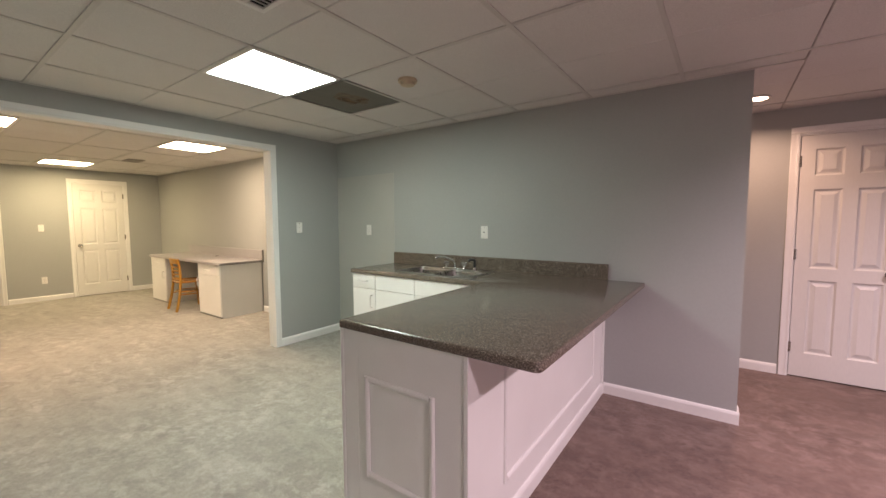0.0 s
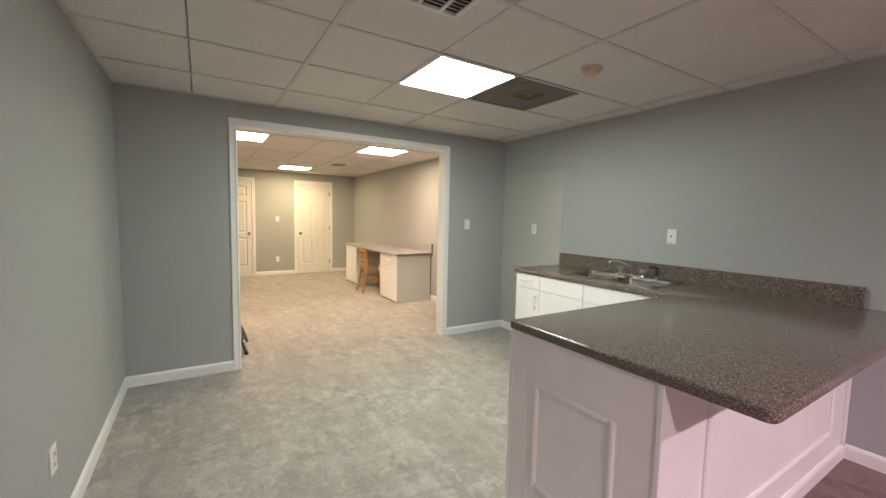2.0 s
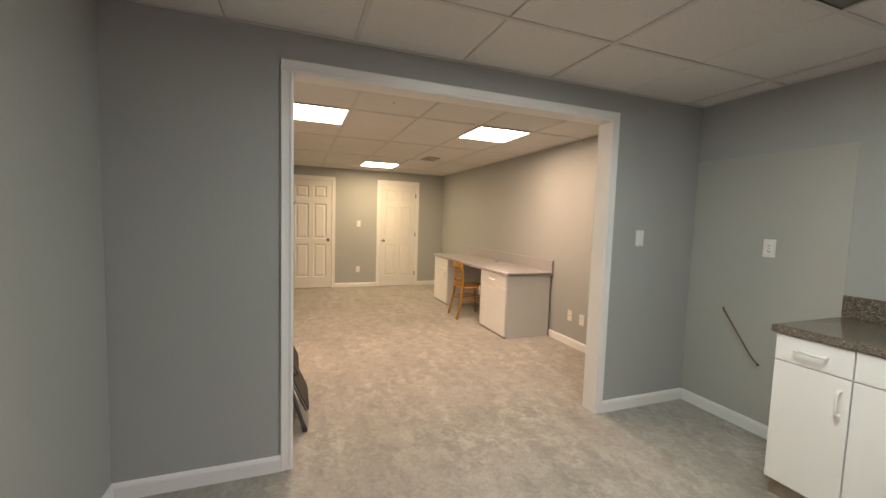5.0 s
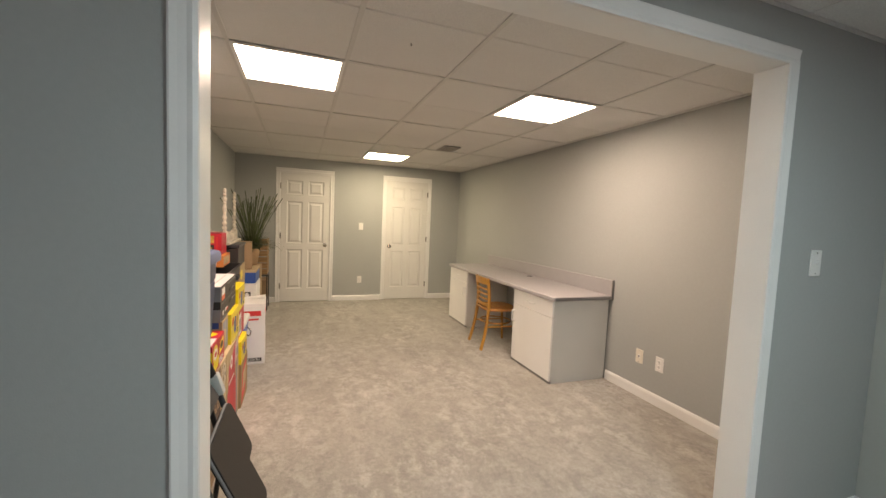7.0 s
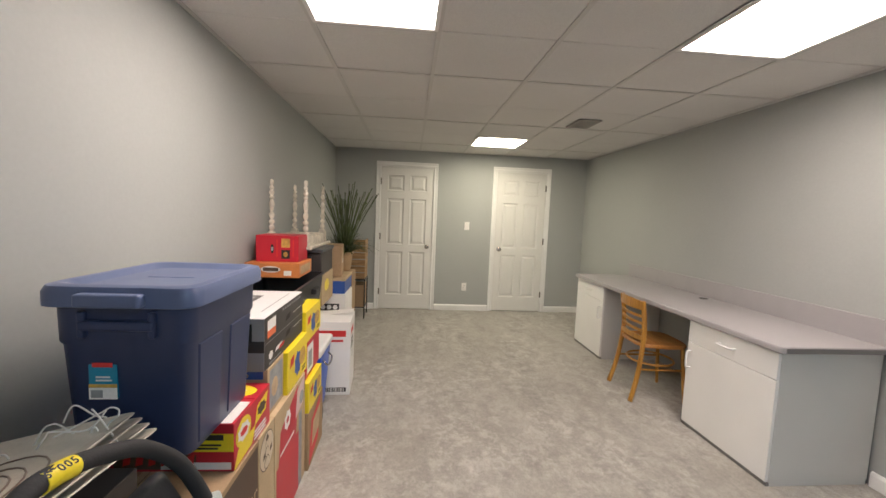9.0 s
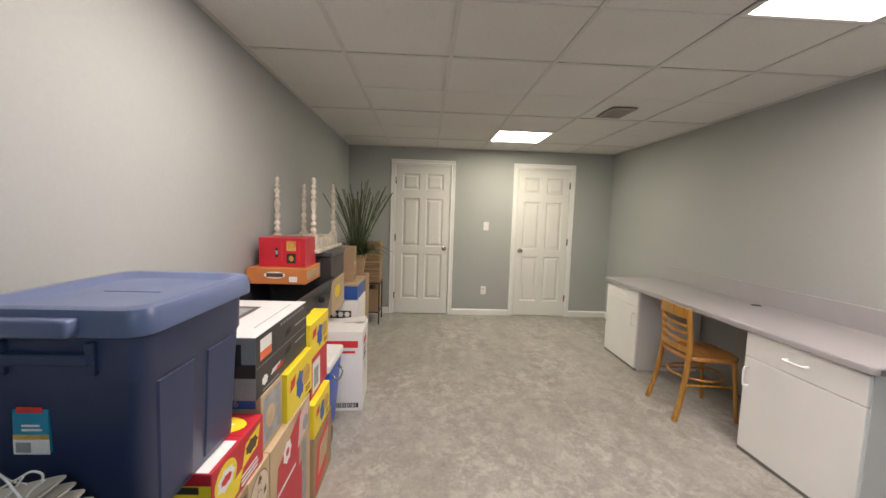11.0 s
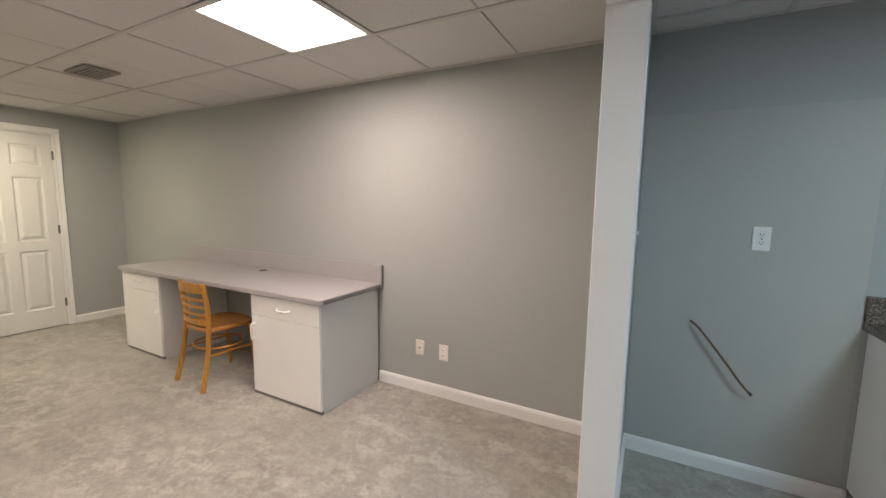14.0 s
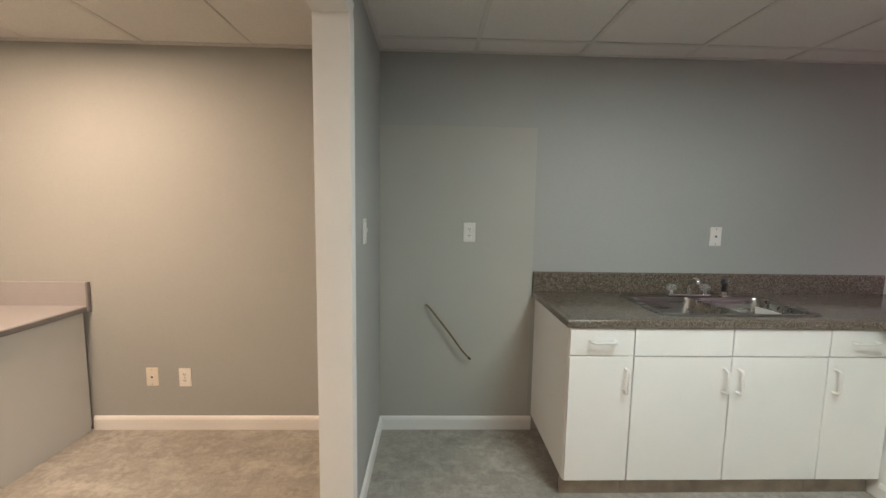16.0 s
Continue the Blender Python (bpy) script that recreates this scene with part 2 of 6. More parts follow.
def cuboid(bm, x0, x1, y0, y1, z0, z1, bevel=0.0, seg=2, slot=0):
    r = bmesh.ops.create_cube(bm, size=1, matrix=Matrix.LocRotScale(((x0 + x1) / 2, (y0 + y1) / 2, (z0 + z1) / 2), None, (abs(x1 - x0), abs(y1 - y0), abs(z1 - z0))))
    vs = r["verts"]
    faces = {f for v in vs for f in v.link_faces}
    for f in faces:
        f.material_index = slot
    if bevel:
        es = list({e for v in vs for e in v.link_edges})
        out = bmesh.ops.bevel(bm, geom=es, offset=bevel, segments=seg, profile=0.5, affect="EDGES")
        for f in out["faces"]:
            f.material_index = slot
    return bm


def boxed(x0, x1, y0, y1, z0, z1, bevel=0.0, seg=2):
    return cuboid(bmesh.new(), x0, x1, y0, y1, z0, z1, bevel, seg)


def cyl(bm, p, q, r, r2=None, seg=16, cap=True):
    """A tapered rod from p to q."""
    p, q = Vector(p), Vector(q)
    d = q - p
    m = Matrix.Translation((p + q) / 2) @ d.to_track_quat("Z", "Y").to_matrix().to_4x4()
    bmesh.ops.create_cone(bm, cap_ends=cap, segments=seg, radius1=r, radius2=r if r2 is None else r2, depth=d.length, matrix=m)
    return bm


def lathe(bm, prof, centre, seg=20, axis=Matrix()):
    """Turn a profile of (radius, height) about z."""
    rings = []
    for r, z in prof:
        rings.append([bm.verts.new(Matrix.Translation(centre) @ axis @ Vector((r * math.cos(2 * math.pi * k / seg), r * math.sin(2 * math.pi * k / seg), z))) for k in range(seg)])
    for a, b in zip(rings, rings[1:]):
        for k in range(seg):
            bm.faces.new((a[k], a[(k + 1) % seg], b[(k + 1) % seg], b[k]))
    bm.faces.new(list(reversed(rings[0])))
    bm.faces.new(rings[-1])
    return bm


def tube(bm, pts, r, seg=10, smooth_steps=0):
    """A bent tube through points."""
    pts = [Vector(p) for p in pts]
    if smooth_steps:
        q = [pts[0]]
        for i in range(len(pts) - 1):
            p0, p1, p2, p3 = pts[max(i - 1, 0)], pts[i], pts[i + 1], pts[min(i + 2, len(pts) - 1)]
            for k in range(1, smooth_steps + 1):
                t = k / smooth_steps
                q.append(0.5 * ((2 * p1) + (p2 - p0) * t + (2 * p0 - 5 * p1 + 4 * p2 - p3) * t * t + (3 * p1 - p0 - 3 * p2 + p3) * t ** 3))
        pts = q
    rings, up = [], None
    for i, p in enumerate(pts):
        d = (pts[min(i + 1, len(pts) - 1)] - pts[max(i - 1, 0)]).normalized()
        if up is None:
            up = d.orthogonal().normalized()
        up = (up - d * up.dot(d)).normalized()
        side = d.cross(up)
        rings.append([bm.verts.new(p + r * (math.cos(2 * math.pi * k / seg) * up + math.sin(2 * math.pi * k / seg) * side)) for k in range(seg)])
    for a, b in zip(rings, rings[1:]):
        for k in range(seg):
            bm.faces.new((a[k], a[(k + 1) % seg], b[(k + 1) % seg], b[k]))
    bm.faces.new(list(reversed(rings[0])))
    bm.faces.new(rings[-1])
    return bm


def extrude_profile(bm, prof, start, end, across, up=(0, 0, 1)):
    """Sweep a closed 2D profile (along across, along up) from start to end."""
    a, u = Vector(across), Vector(up)
    rings = [[bm.verts.new(Vector(o) + a * x + u * y) for x, y in prof] for o in (start, end)]
    n = len(prof)
    for k in range(n):
        bm.faces.new((rings[0][k], rings[0][(k + 1) % n], rings[1][(k + 1) % n], rings[1][k]))
    bm.faces.new(list(reversed(rings[0])))
    bm.faces.new(rings[1])
    bmesh.ops.recalc_face_normals(bm, faces=bm.faces[:])
    return bm


# ---- plan, in metres ----
NORTH, SOUTH_BAR, SOUTH_OFFICE, FAR = 3.295, -0.425, -0.345, -9.63
PART_E, PART_W = -4.036, -4.155             # faces of the wall between the rooms
OPEN_Y0, OPEN_Y1, OPEN_Z = 0.372, 2.425, 2.088
CEIL = 2.29
WALL_END = -0.06                            # where the sink wall stops
HALL_Y, EAST = 4.575, 3.2
DOOR_H = 2.05

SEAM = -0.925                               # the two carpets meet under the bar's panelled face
floor = whole("floor", boxed(FAR - 0.15, SEAM, -0.65, NORTH + 0.06, -0.12, 0.0), CARPET, "mottled grey cut-pile carpet with brushed marks", "carpet floor", "structure")
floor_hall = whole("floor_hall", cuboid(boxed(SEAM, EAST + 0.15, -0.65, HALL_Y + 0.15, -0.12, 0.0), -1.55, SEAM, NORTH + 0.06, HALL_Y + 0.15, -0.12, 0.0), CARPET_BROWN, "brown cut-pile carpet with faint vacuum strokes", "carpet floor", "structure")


def wall(name, boxes, label="smooth wall painted soft grey"):
    bm = bmesh.new()
    for b in boxes:
        cuboid(bm, *b)
    return whole(name, bm, WALL, label, "wall", "structure")


wall_north = wall("wall_north", [(FAR - 0.12, WALL_END, NORTH, NORTH + 0.125, 0, CEIL + 0.1)])
wall_partition = wall("wall_partition", [
    (PART_W, PART_E, SOUTH_BAR - 0.1, OPEN_Y0 - 0.018, 0, CEIL + 0.1),
    (PART_W, PART_E, OPEN_Y1 + 0.018, NORTH, 0, CEIL + 0.1),
    (PART_W, PART_E, OPEN_Y0 - 0.018, OPEN_Y1 + 0.018, OPEN_Z + 0.018, CEIL + 0.1)])
wall_south_bar = wall("wall_south_bar", [(PART_E, EAST + 0.12, SOUTH_BAR - 0.12, SOUTH_BAR, 0, CEIL + 0.1)])
wall_south_office = wall("wall_south_office", [(FAR - 0.12, PART_W, SOUTH_OFFICE - 0.12, SOUTH_OFFICE, 0, CEIL + 0.1)])
D1 = (0.292, 1.034)   # door slabs in the far wall, along y
D2 = (1.966, 2.696)
g = 0.022
wall_west = wall("wall_west", [
    (FAR - 0.12, FAR, SOUTH_OFFICE, D1[0] - g, 0, CEIL + 0.1),
    (FAR - 0.12, FAR, D1[1] + g, D2[0] - g, 0, CEIL + 0.1),
    (FAR - 0.12, FAR, D2[1] + g, NORTH, 0, CEIL + 0.1),
    (FAR - 0.12, FAR, D1[0] - g, D1[1] + g, DOOR_H + g, CEIL + 0.1),
    (FAR - 0.12, FAR, D2[0] - g, D2[1] + g, DOOR_H + g, CEIL + 0.1),
    (FAR - 0.16, FAR - 0.125, SOUTH_OFFICE, NORTH, 0, CEIL + 0.1)])
D3 = (0.318, 0.945)    # hall door, along x
wall_hall = wall("wall_hall", [
    (-1.4, D3[0] - g, HALL_Y, HALL_Y + 0.12, 0, CEIL + 0.1),
    (D3[1] + g, EAST, HALL_Y, HALL_Y + 0.12, 0, CEIL + 0.1),
    (D3[0] - g, D3[1] + g, HALL_Y, HALL_Y + 0.12, DOOR_H + g, CEIL + 0.1),
    (-1.4, EAST, HALL_Y + 0.125, HALL_Y + 0.16, 0, CEIL + 0.1)])
wall_hall_end = wall("wall_hall_end", [(-1.52, -1.4, NORTH + 0.125, HALL_Y + 0.12, 0, CEIL + 0.1)])
wall_east = wall("wall_east", [(EAST, EAST + 0.12, SOUTH_BAR, HALL_Y, 0, CEIL + 0.1)])
# a lighter field of older paint where an appliance once stood
patch = part("old_paint_field", boxed(PART_E + 0.002, -3.105, NORTH - 0.0025, NORTH - 0.0004, 0.09, 1.875), WALL_OLD, wall_north, "slightly lighter field of older paint", kind="structure")

# ---- ceilings: tiles laid in a metal grid ----
LIGHT = 0.61
PANELS = {"bar": (-2.57, 1.59), "c": (-5.66, 2.355), "d": (-8.71, 1.745), "e": (-5.66, 0.525)}
GREY_PANEL = (-2.57, 2.20)


def ceiling(name, x0, x1, y0, y1, xs, ys, bars_x, bars_y, holes, angles="wesn"):
    """xs, ys: joint lines; bars_x, bars_y: which of them are metal bars, the others are scored joints."""
    bm = bmesh.new()
    X = [x0] + [v for v in sorted(xs) if x0 + 0.02 < v < x1 - 0.02] + [x1]
    Y = [y0] + [v for v in sorted(ys) if y0 + 0.02 < v < y1 - 0.02] + [y1]
    for a, b in zip(X, X[1:]):
        for c, d in zip(Y, Y[1:]):
            if any(a - 0.02 < hx < b + 0.02 and c - 0.02 < hy < d + 0.02 for hx, hy in holes):
                continue
            k = 0.0025
            sag = 0.0015 * random.random()
            cuboid(bm, a + k, b - k, c + k, d - k, CEIL + 0.004 - sag, CEIL + 0.02, 0.004, 1)
    cuboid(bm, x0, x1, y0, y1, CEIL + 0.075, CEIL + 0.10, slot=0)
    for v in X[1:-1]:
        if any(abs(v - w) < 0.01 for w in bars_x):
            cuboid(bm, v - 0.012, v + 0.012, y0, y1, CEIL - 0.003, CEIL + 0.003, slot=1)
    for v in Y[1:-1]:
        if any(abs(v - w) < 0.01 for w in bars_y):
            cuboid(bm, x0, x1, v - 0.012, v + 0.012, CEIL - 0.0035, CEIL + 0.0035, slot=1)
    for hx, hy in holes:
        for sx in (-1, 1):
            cuboid(bm, hx + sx * 0.305 - 0.012, hx + sx * 0.305 + 0.012, hy - 0.317, hy + 0.317, CEIL - 0.004, CEIL + 0.004, slot=1)
            cuboid(bm, hx - 0.293, hx + 0.293, hy + sx * 0.305 - 0.012, hy + sx * 0.305 + 0.012, CEIL - 0.0045, CEIL + 0.0045, slot=1)
    # wall angle round the edge
    for side, b in zip("snwe", ((x0, x1, y0, y0 + 0.02), (x0, x1, y1 - 0.02, y1), (x0, x0 + 0.02, y0 + 0.02, y1 - 0.02), (x1 - 0.02, x1, y0 + 0.02, y1 - 0.02))):
        if side in angles:
            cuboid(bm, *b, CEIL - 0.003, CEIL + 0.002, slot=1)
    return whole(name, bm, [TILE, TBAR], "suspended ceiling of white fissured tiles in a metal grid", "ceiling", "structure")


def lines(v, n=14):
    return [v + 0.61 * k for k in range(-n, n)]


BAR_X, BAR_Y = lines(-2.265), [1.895 + 1.22 * k for k in range(-4, 4)]
SPLIT = -2.265 + 0.61 * 4                   # a grid line just past the end of the sink wall
ceiling_bar = ceiling("ceiling_bar", PART_E, SPLIT, SOUTH_BAR, NORTH, BAR_X, lines(1.895), BAR_X, BAR_Y, [PANELS["bar"], GREY_PANEL], "wsn")
ceiling_office = ceiling("ceiling_office", FAR, PART_W, SOUTH_OFFICE, NORTH, lines(-5.355), lines(2.05), [-5.355 + 1.22 * k for k in range(-6, 6)], lines(2.05), [PANELS["c"], PANELS["d"], PANELS["e"]])
ceiling_east = ceiling("ceiling_east", SPLIT, EAST, SOUTH_BAR, HALL_Y, [SPLIT + 0.012] + BAR_X, lines(1.895), [SPLIT + 0.012] + BAR_X, BAR_Y, [], "sne")
ceiling_hall = ceiling("ceiling_hall", -1.4, SPLIT, NORTH + 0.125, HALL_Y, BAR_X, lines(1.895), BAR_X, BAR_Y, [], "nw")
ceiling_edge = whole("ceiling_edge", boxed(WALL_END, SPLIT, NORTH, NORTH + 0.125, CEIL + 0.004, CEIL + 0.02), TILE, "white tile strip above the hall mouth", "ceiling", "structure")


def ceiling_panel(xy, mat, label):
    x, y = xy
    t = thing("ceiling_light", (x, y, CEIL), label, "ceiling light", "square ceiling light panels")
    bm = bmesh.new()
    for s in (-1, 1):
        cuboid(bm, x + s * 0.2905 - 0.011, x + s * 0.2905 + 0.011, y - 0.3, y + 0.3, CEIL - 0.006, CEIL + 0.05, 0.002, 1)
        cuboid(bm, x - 0.279, x + 0.279, y + s * 0.2905 - 0.011, y + s * 0.2905 + 0.011, CEIL - 0.006, CEIL + 0.05, 0.002, 1)
    cuboid(bm, x - 0.279, x + 0.279, y - 0.279, y + 0.279, CEIL + 0.045, CEIL + 0.052)
    part("frame", bm, FRAME_WHITE, t, "white metal frame")
    part("diffuser", boxed(x - 0.2785, x + 0.2785, y - 0.2785, y + 0.2785, CEIL + 0.004, CEIL + 0.008), mat, t, "glowing white diffuser")
    return t


ceiling_panel(PANELS["bar"], LAMP_BAR, "square recessed fluorescent panel, cool white, lit")
for k in "cde":
    ceiling_panel(PANELS[k], LAMP_FAR if k == "d" else LAMP_OFFICE, "square recessed fluorescent panel, warm white, lit")

# bare grey panel with a stain beside the bar light
gp = thing("ceiling_panel", (*GREY_PANEL, CEIL), "bare grey ceiling panel with a brown stain", "ceiling panel")
part("board", boxed(GREY_PANEL[0] - 0.293, GREY_PANEL[0] + 0.293, GREY_PANEL[1] - 0.293, GREY_PANEL[1] + 0.293, CEIL + 0.003, CEIL + 0.012), GREY_TILE, gp)
for cx_, cy_, ru, rv, seed in ((0.0, 0.0, 0.115, 0.135, 3.1), (0.05, 0.055, 0.055, 0.03, 7.7), (-0.045, -0.04, 0.045, 0.05, 5.2), (-0.05, 0.05, 0.03, 0.05, 1.4)):
    bm = bmesh.new()
    ring = []
    for k in range(32):
        a = 2 * math.pi * k / 32
        r = 1 + 0.45 * noise.noise(Vector((math.cos(a) * 1.6, math.sin(a) * 1.6, seed)))
        ring.append(bm.verts.new((GREY_PANEL[0] + 0.02 + cx_ + r * ru * math.cos(a), GREY_PANEL[1] + 0.03 + cy_ + r * rv * math.sin(a), CEIL + (0.0022 if ru > 0.1 else 0.0016))))
    bm.faces.new(list(reversed(ring)))
    part("stain", bm, FAINT_STAIN if ru > 0.1 else STAIN, gp, "faint brown stain" if ru > 0.1 else "dark rusty smear")
bm = bmesh.new()
arc = [(GREY_PANEL[0] + 0.02 + 0.07 * math.cos(a), GREY_PANEL[1] + 0.03 + 0.085 * math.sin(a), CEIL + 0.0018) for a in [0.4 + 4.6 * k / 22 for k in range(23)]]
part("stain_ring", tube(bm, arc, 0.004, 6), FAINT_STAIN, gp, "pale ring left by a fitting")

# ---- baseboards and casings ----
BASE = [(0, 0), (0.014, 0), (0.014, 0.066), (0.010, 0.078), (0.004, 0.086), (0, 0.086)]


def baseboard(segs):
    for (x0, y0), (x1, y1), n in segs:
        bm = extrude_profile(bmesh.new(), BASE, (x0, y0, 0), (x1, y1, 0), n)
        whole("baseboard", bm, TRIM, "white painted baseboard with an eased top", "baseboard", "structure", group="baseboards")


baseboard([
    ((-3.08, NORTH), (PART_E, NORTH), (0, -1, 0)),
    ((PART_E, NORTH - 0.014), (PART_E, OPEN_Y1 + 0.058), (1, 0, 0)),
    ((PART_E, OPEN_Y0 - 0.058), (PART_E, SOUTH_BAR), (1, 0, 0)),
    ((PART_E + 0.014, SOUTH_BAR), (EAST, SOUTH_BAR), (0, 1, 0)),
    ((-0.90, NORTH), (WALL_END + 0.014, NORTH), (0, -1, 0)),
    ((WALL_END, NORTH), (WALL_END, NORTH + 0.125), (1, 0, 0)),
    ((-1.4, HALL_Y), (D3[0] - 0.075, HALL_Y), (0, -1, 0)),
    ((D3[1] + 0.075, HALL_Y), (EAST, HALL_Y), (0, -1, 0)),
    ((PART_W, NORTH), (-5.79, NORTH), (0, -1, 0)),
    ((-8.16, NORTH), (FAR, NORTH), (0, -1, 0)),
    ((PART_W, OPEN_Y1 + 0.058), (PART_W, NORTH - 0.014), (-1, 0, 0)),
    ((FAR, NORTH - 0.014), (FAR, D2[1] + 0.07), (1, 0, 0)),
    ((FAR, D2[0] - 0.07), (FAR, D1[1] + 0.07), (1, 0, 0)),
    ((FAR, D1[0] - 0.07), (FAR, SOUTH_OFFICE), (1, 0, 0)),
    ((FAR + 0.014, SOUTH_OFFICE), (PART_W, SOUTH_OFFICE), (0, 1, 0)),
])

CASE = [(0, 0), (0.0, 0.007), (0.010, 0.011), (0.022, 0.008), (0.040, 0.010), (0.055, 0.013), (0.060, 0.011), (0.060, 0)]


def casing(name, a, b, top, axis, face, out, label):
    """Casing round an opening from a to b along axis ('x' or 'y'), on a wall face with outward sign out."""
    t = thing(name, (face, a, 0) if axis == "y" else (a, face, 0), label, "door casing", kind="structure")
    O = (out, 0, 0) if axis == "y" else (0, out, 0)

    def P(s, z):
        return (face, s, z) if axis == "y" else (s, face, z)
    for s, d in ((a, -1), (b, 1)):
        ax = (0, d, 0) if axis == "y" else (d, 0, 0)
        bm = extrude_profile(bmesh.new(), CASE, P(s, 0.0), P(s, top), ax, O)
        part("casing_side", bm, TRIM, t)
    bm = extrude_profile(bmesh.new(), CASE, P(a - 0.06, top), P(b + 0.06, top), (0, 0, 1), O)
    part("casing_head", bm, TRIM, t)
    return t


casing("trim_opening_bar", OPEN_Y0, OPEN_Y1, OPEN_Z, "y", PART_E, 1, "white painted casing round the wide doorway")
casing("trim_opening_office", OPEN_Y0, OPEN_Y1, OPEN_Z, "y", PART_W, -1, "white painted casing round the wide doorway")
t = thing("jamb_lining", (PART_W, OPEN_Y0, 0), "white painted lining of the wide doorway", "door jamb", kind="structure")
part("jamb_side", boxed(PART_W, PART_E, OPEN_Y0 - 0.018, OPEN_Y0 + 0.001, 0, OPEN_Z + 0.018), TRIM, t)
part("jamb_side", boxed(PART_W, PART_E, OPEN_Y1 - 0.001, OPEN_Y1 + 0.018, 0, OPEN_Z + 0.018), TRIM, t)
part("jamb_head", boxed(PART_W, PART_E, OPEN_Y0 + 0.001, OPEN_Y1 - 0.001, OPEN_Z - 0.001, OPEN_Z + 0.018), TRIM, t)


def raised_panel(bm, w0, w1, z0, z1, depth):
    """Moulded panel in the plane y = 0: sunk border, raised field. Built outward along -y."""
    def ring(i, d):
        return [bm.verts.new((x, d, z)) for x, z in ((w0 + i, z0 + i), (w1 - i, z0 + i), (w1 - i, z1 - i), (w0 + i, z1 - i))]
    r = [ring(0, 0), ring(0.004, 0.003), ring(0.013, depth), ring(0.024, depth), ring(0.05, 0.002)]
    for a, b in zip(r, r[1:]):
        for k in range(4):
            bm.faces.new((a[k], a[(k + 1) % 4], b[(k + 1) % 4], b[k]))
    bm.faces.new(r[-1])


def door(name, origin, turn, width, knob_right, label):
    """Six-panel door, closed. Local x along the width, outward face towards -y, z up."""
    t = thing(name, origin, label, "door", "six-panel doors", turn, kind="structure")
    H = DOOR_H
    st = 0.094
    mid = 0.085
    pw = (width - 2 * st - mid) / 2
    rows = [(0.215, 0.845), (0.945, 1.605), (1.715, 1.935)]
    bm = bmesh.new()
    cols = [(st, st + pw), (st + pw + mid, width - st)]
    xs = [0.003, cols[0][0], cols[0][1], cols[1][0], cols[1][1], width - 0.003]
    zs = [0.012] + [v for r in rows for v in r] + [H - 0.003]
    for i in range(5):
        for j in range(7):
            if i in (1, 3) and j in (1, 3, 5):
                raised_panel(bm, xs[i], xs[i + 1], zs[j], zs[j + 1], 0.0135)
            else:
                bm.faces.new([bm.verts.new(p) for p in ((xs[i], 0, zs[j]), (xs[i + 1], 0, zs[j]), (xs[i + 1], 0, zs[j + 1]), (xs[i], 0, zs[j + 1]))])
    bmesh.ops.remove_doubles(bm, verts=bm.verts[:], dist=0.0002)
    cuboid(bm, 0.003, width - 0.003, 0.014, 0.037, 0.012, H - 0.003)
    for q in ((0.003, 0.006), (width - 0.006, width - 0.003)):
        cuboid(bm, q[0], q[1], 0.0005, 0.0155, 0.012, H - 0.003)
    bmesh.ops.recalc_face_normals(bm, faces=bm.faces[:])
    part("door_leaf", bm, DOOR_PAINT, t, "white moulded six-panel leaf", local=True)
    bm = bmesh.new()
    cuboid(bm, -0.022, -0.001, 0.0, 0.10, 0, H + 0.022)
    cuboid(bm, width + 0.001, width + 0.022, 0.0, 0.10, 0, H + 0.022)
    cuboid(bm, -0.001, width + 0.001, 0.0, 0.10, H + 0.001, H + 0.022)
    cuboid(bm, -0.001, width + 0.001, 0.038, 0.05, 0, H + 0.001)
    part("door_jamb", bm, TRIM, t, local=True)
    for s, d in ((-0.006, -1), (width + 0.006, 1)):
        bm = extrude_profile(bmesh.new(), CASE, (s, -0.002, 0), (s, -0.002, H + 0.012), (d, 0, 0), (0, -1, 0))
        part("casing_side", bm, TRIM, t, local=True)
    bm = extrude_profile(bmesh.new(), CASE, (-0.066, -0.002, H + 0.012), (width + 0.066, -0.002, H + 0.012), (0, 0, 1), (0, -1, 0))
    part("casing_head", bm, TRIM, t, local=True)
    kx = width - 0.065 if knob_right else 0.065
    bm = bmesh.new()
    face_out = Matrix.Rotation(radians(90), 4, "X")
    lathe(bm, [(0.032, 0.0), (0.032, 0.005), (0.014, 0.009), (0.012, 0.03), (0.024, 0.040), (0.029, 0.052), (0.026, 0.063), (0.012, 0.069)], (kx, 0, 0.925), 20, face_out)
    part("door_knob", bm, NICKEL, t, "satin nickel round knob", local=True, smooth=True)
    hx = -0.001 if knob_right else width + 0.001
    for z in (0.26, 1.06, 1.84):
        bm = bmesh.new()
        cyl(bm, (hx, -0.006, z - 0.045), (hx, -0.006, z + 0.045), 0.0065, seg=10)
        cuboid(bm, hx - 0.012, hx + 0.012, -0.0035, -0.001, z - 0.044, z + 0.044)
        part("hinge", bm, NICKEL, t, "nickel hinge", local=True)
    return t


# local -y faces the room
door("door_1", (FAR, D1[0], 0), 90, D1[1] - D1[0], True, "closed white six-panel door with a nickel knob")
door("door_2", (FAR, D2[0], 0), 90, D2[1] - D2[0], False, "closed white six-panel door with a nickel knob")
door("door_3", (D3[0], HALL_Y, 0), 0, D3[1] - D3[0], True, "closed white six-panel door in the hall")

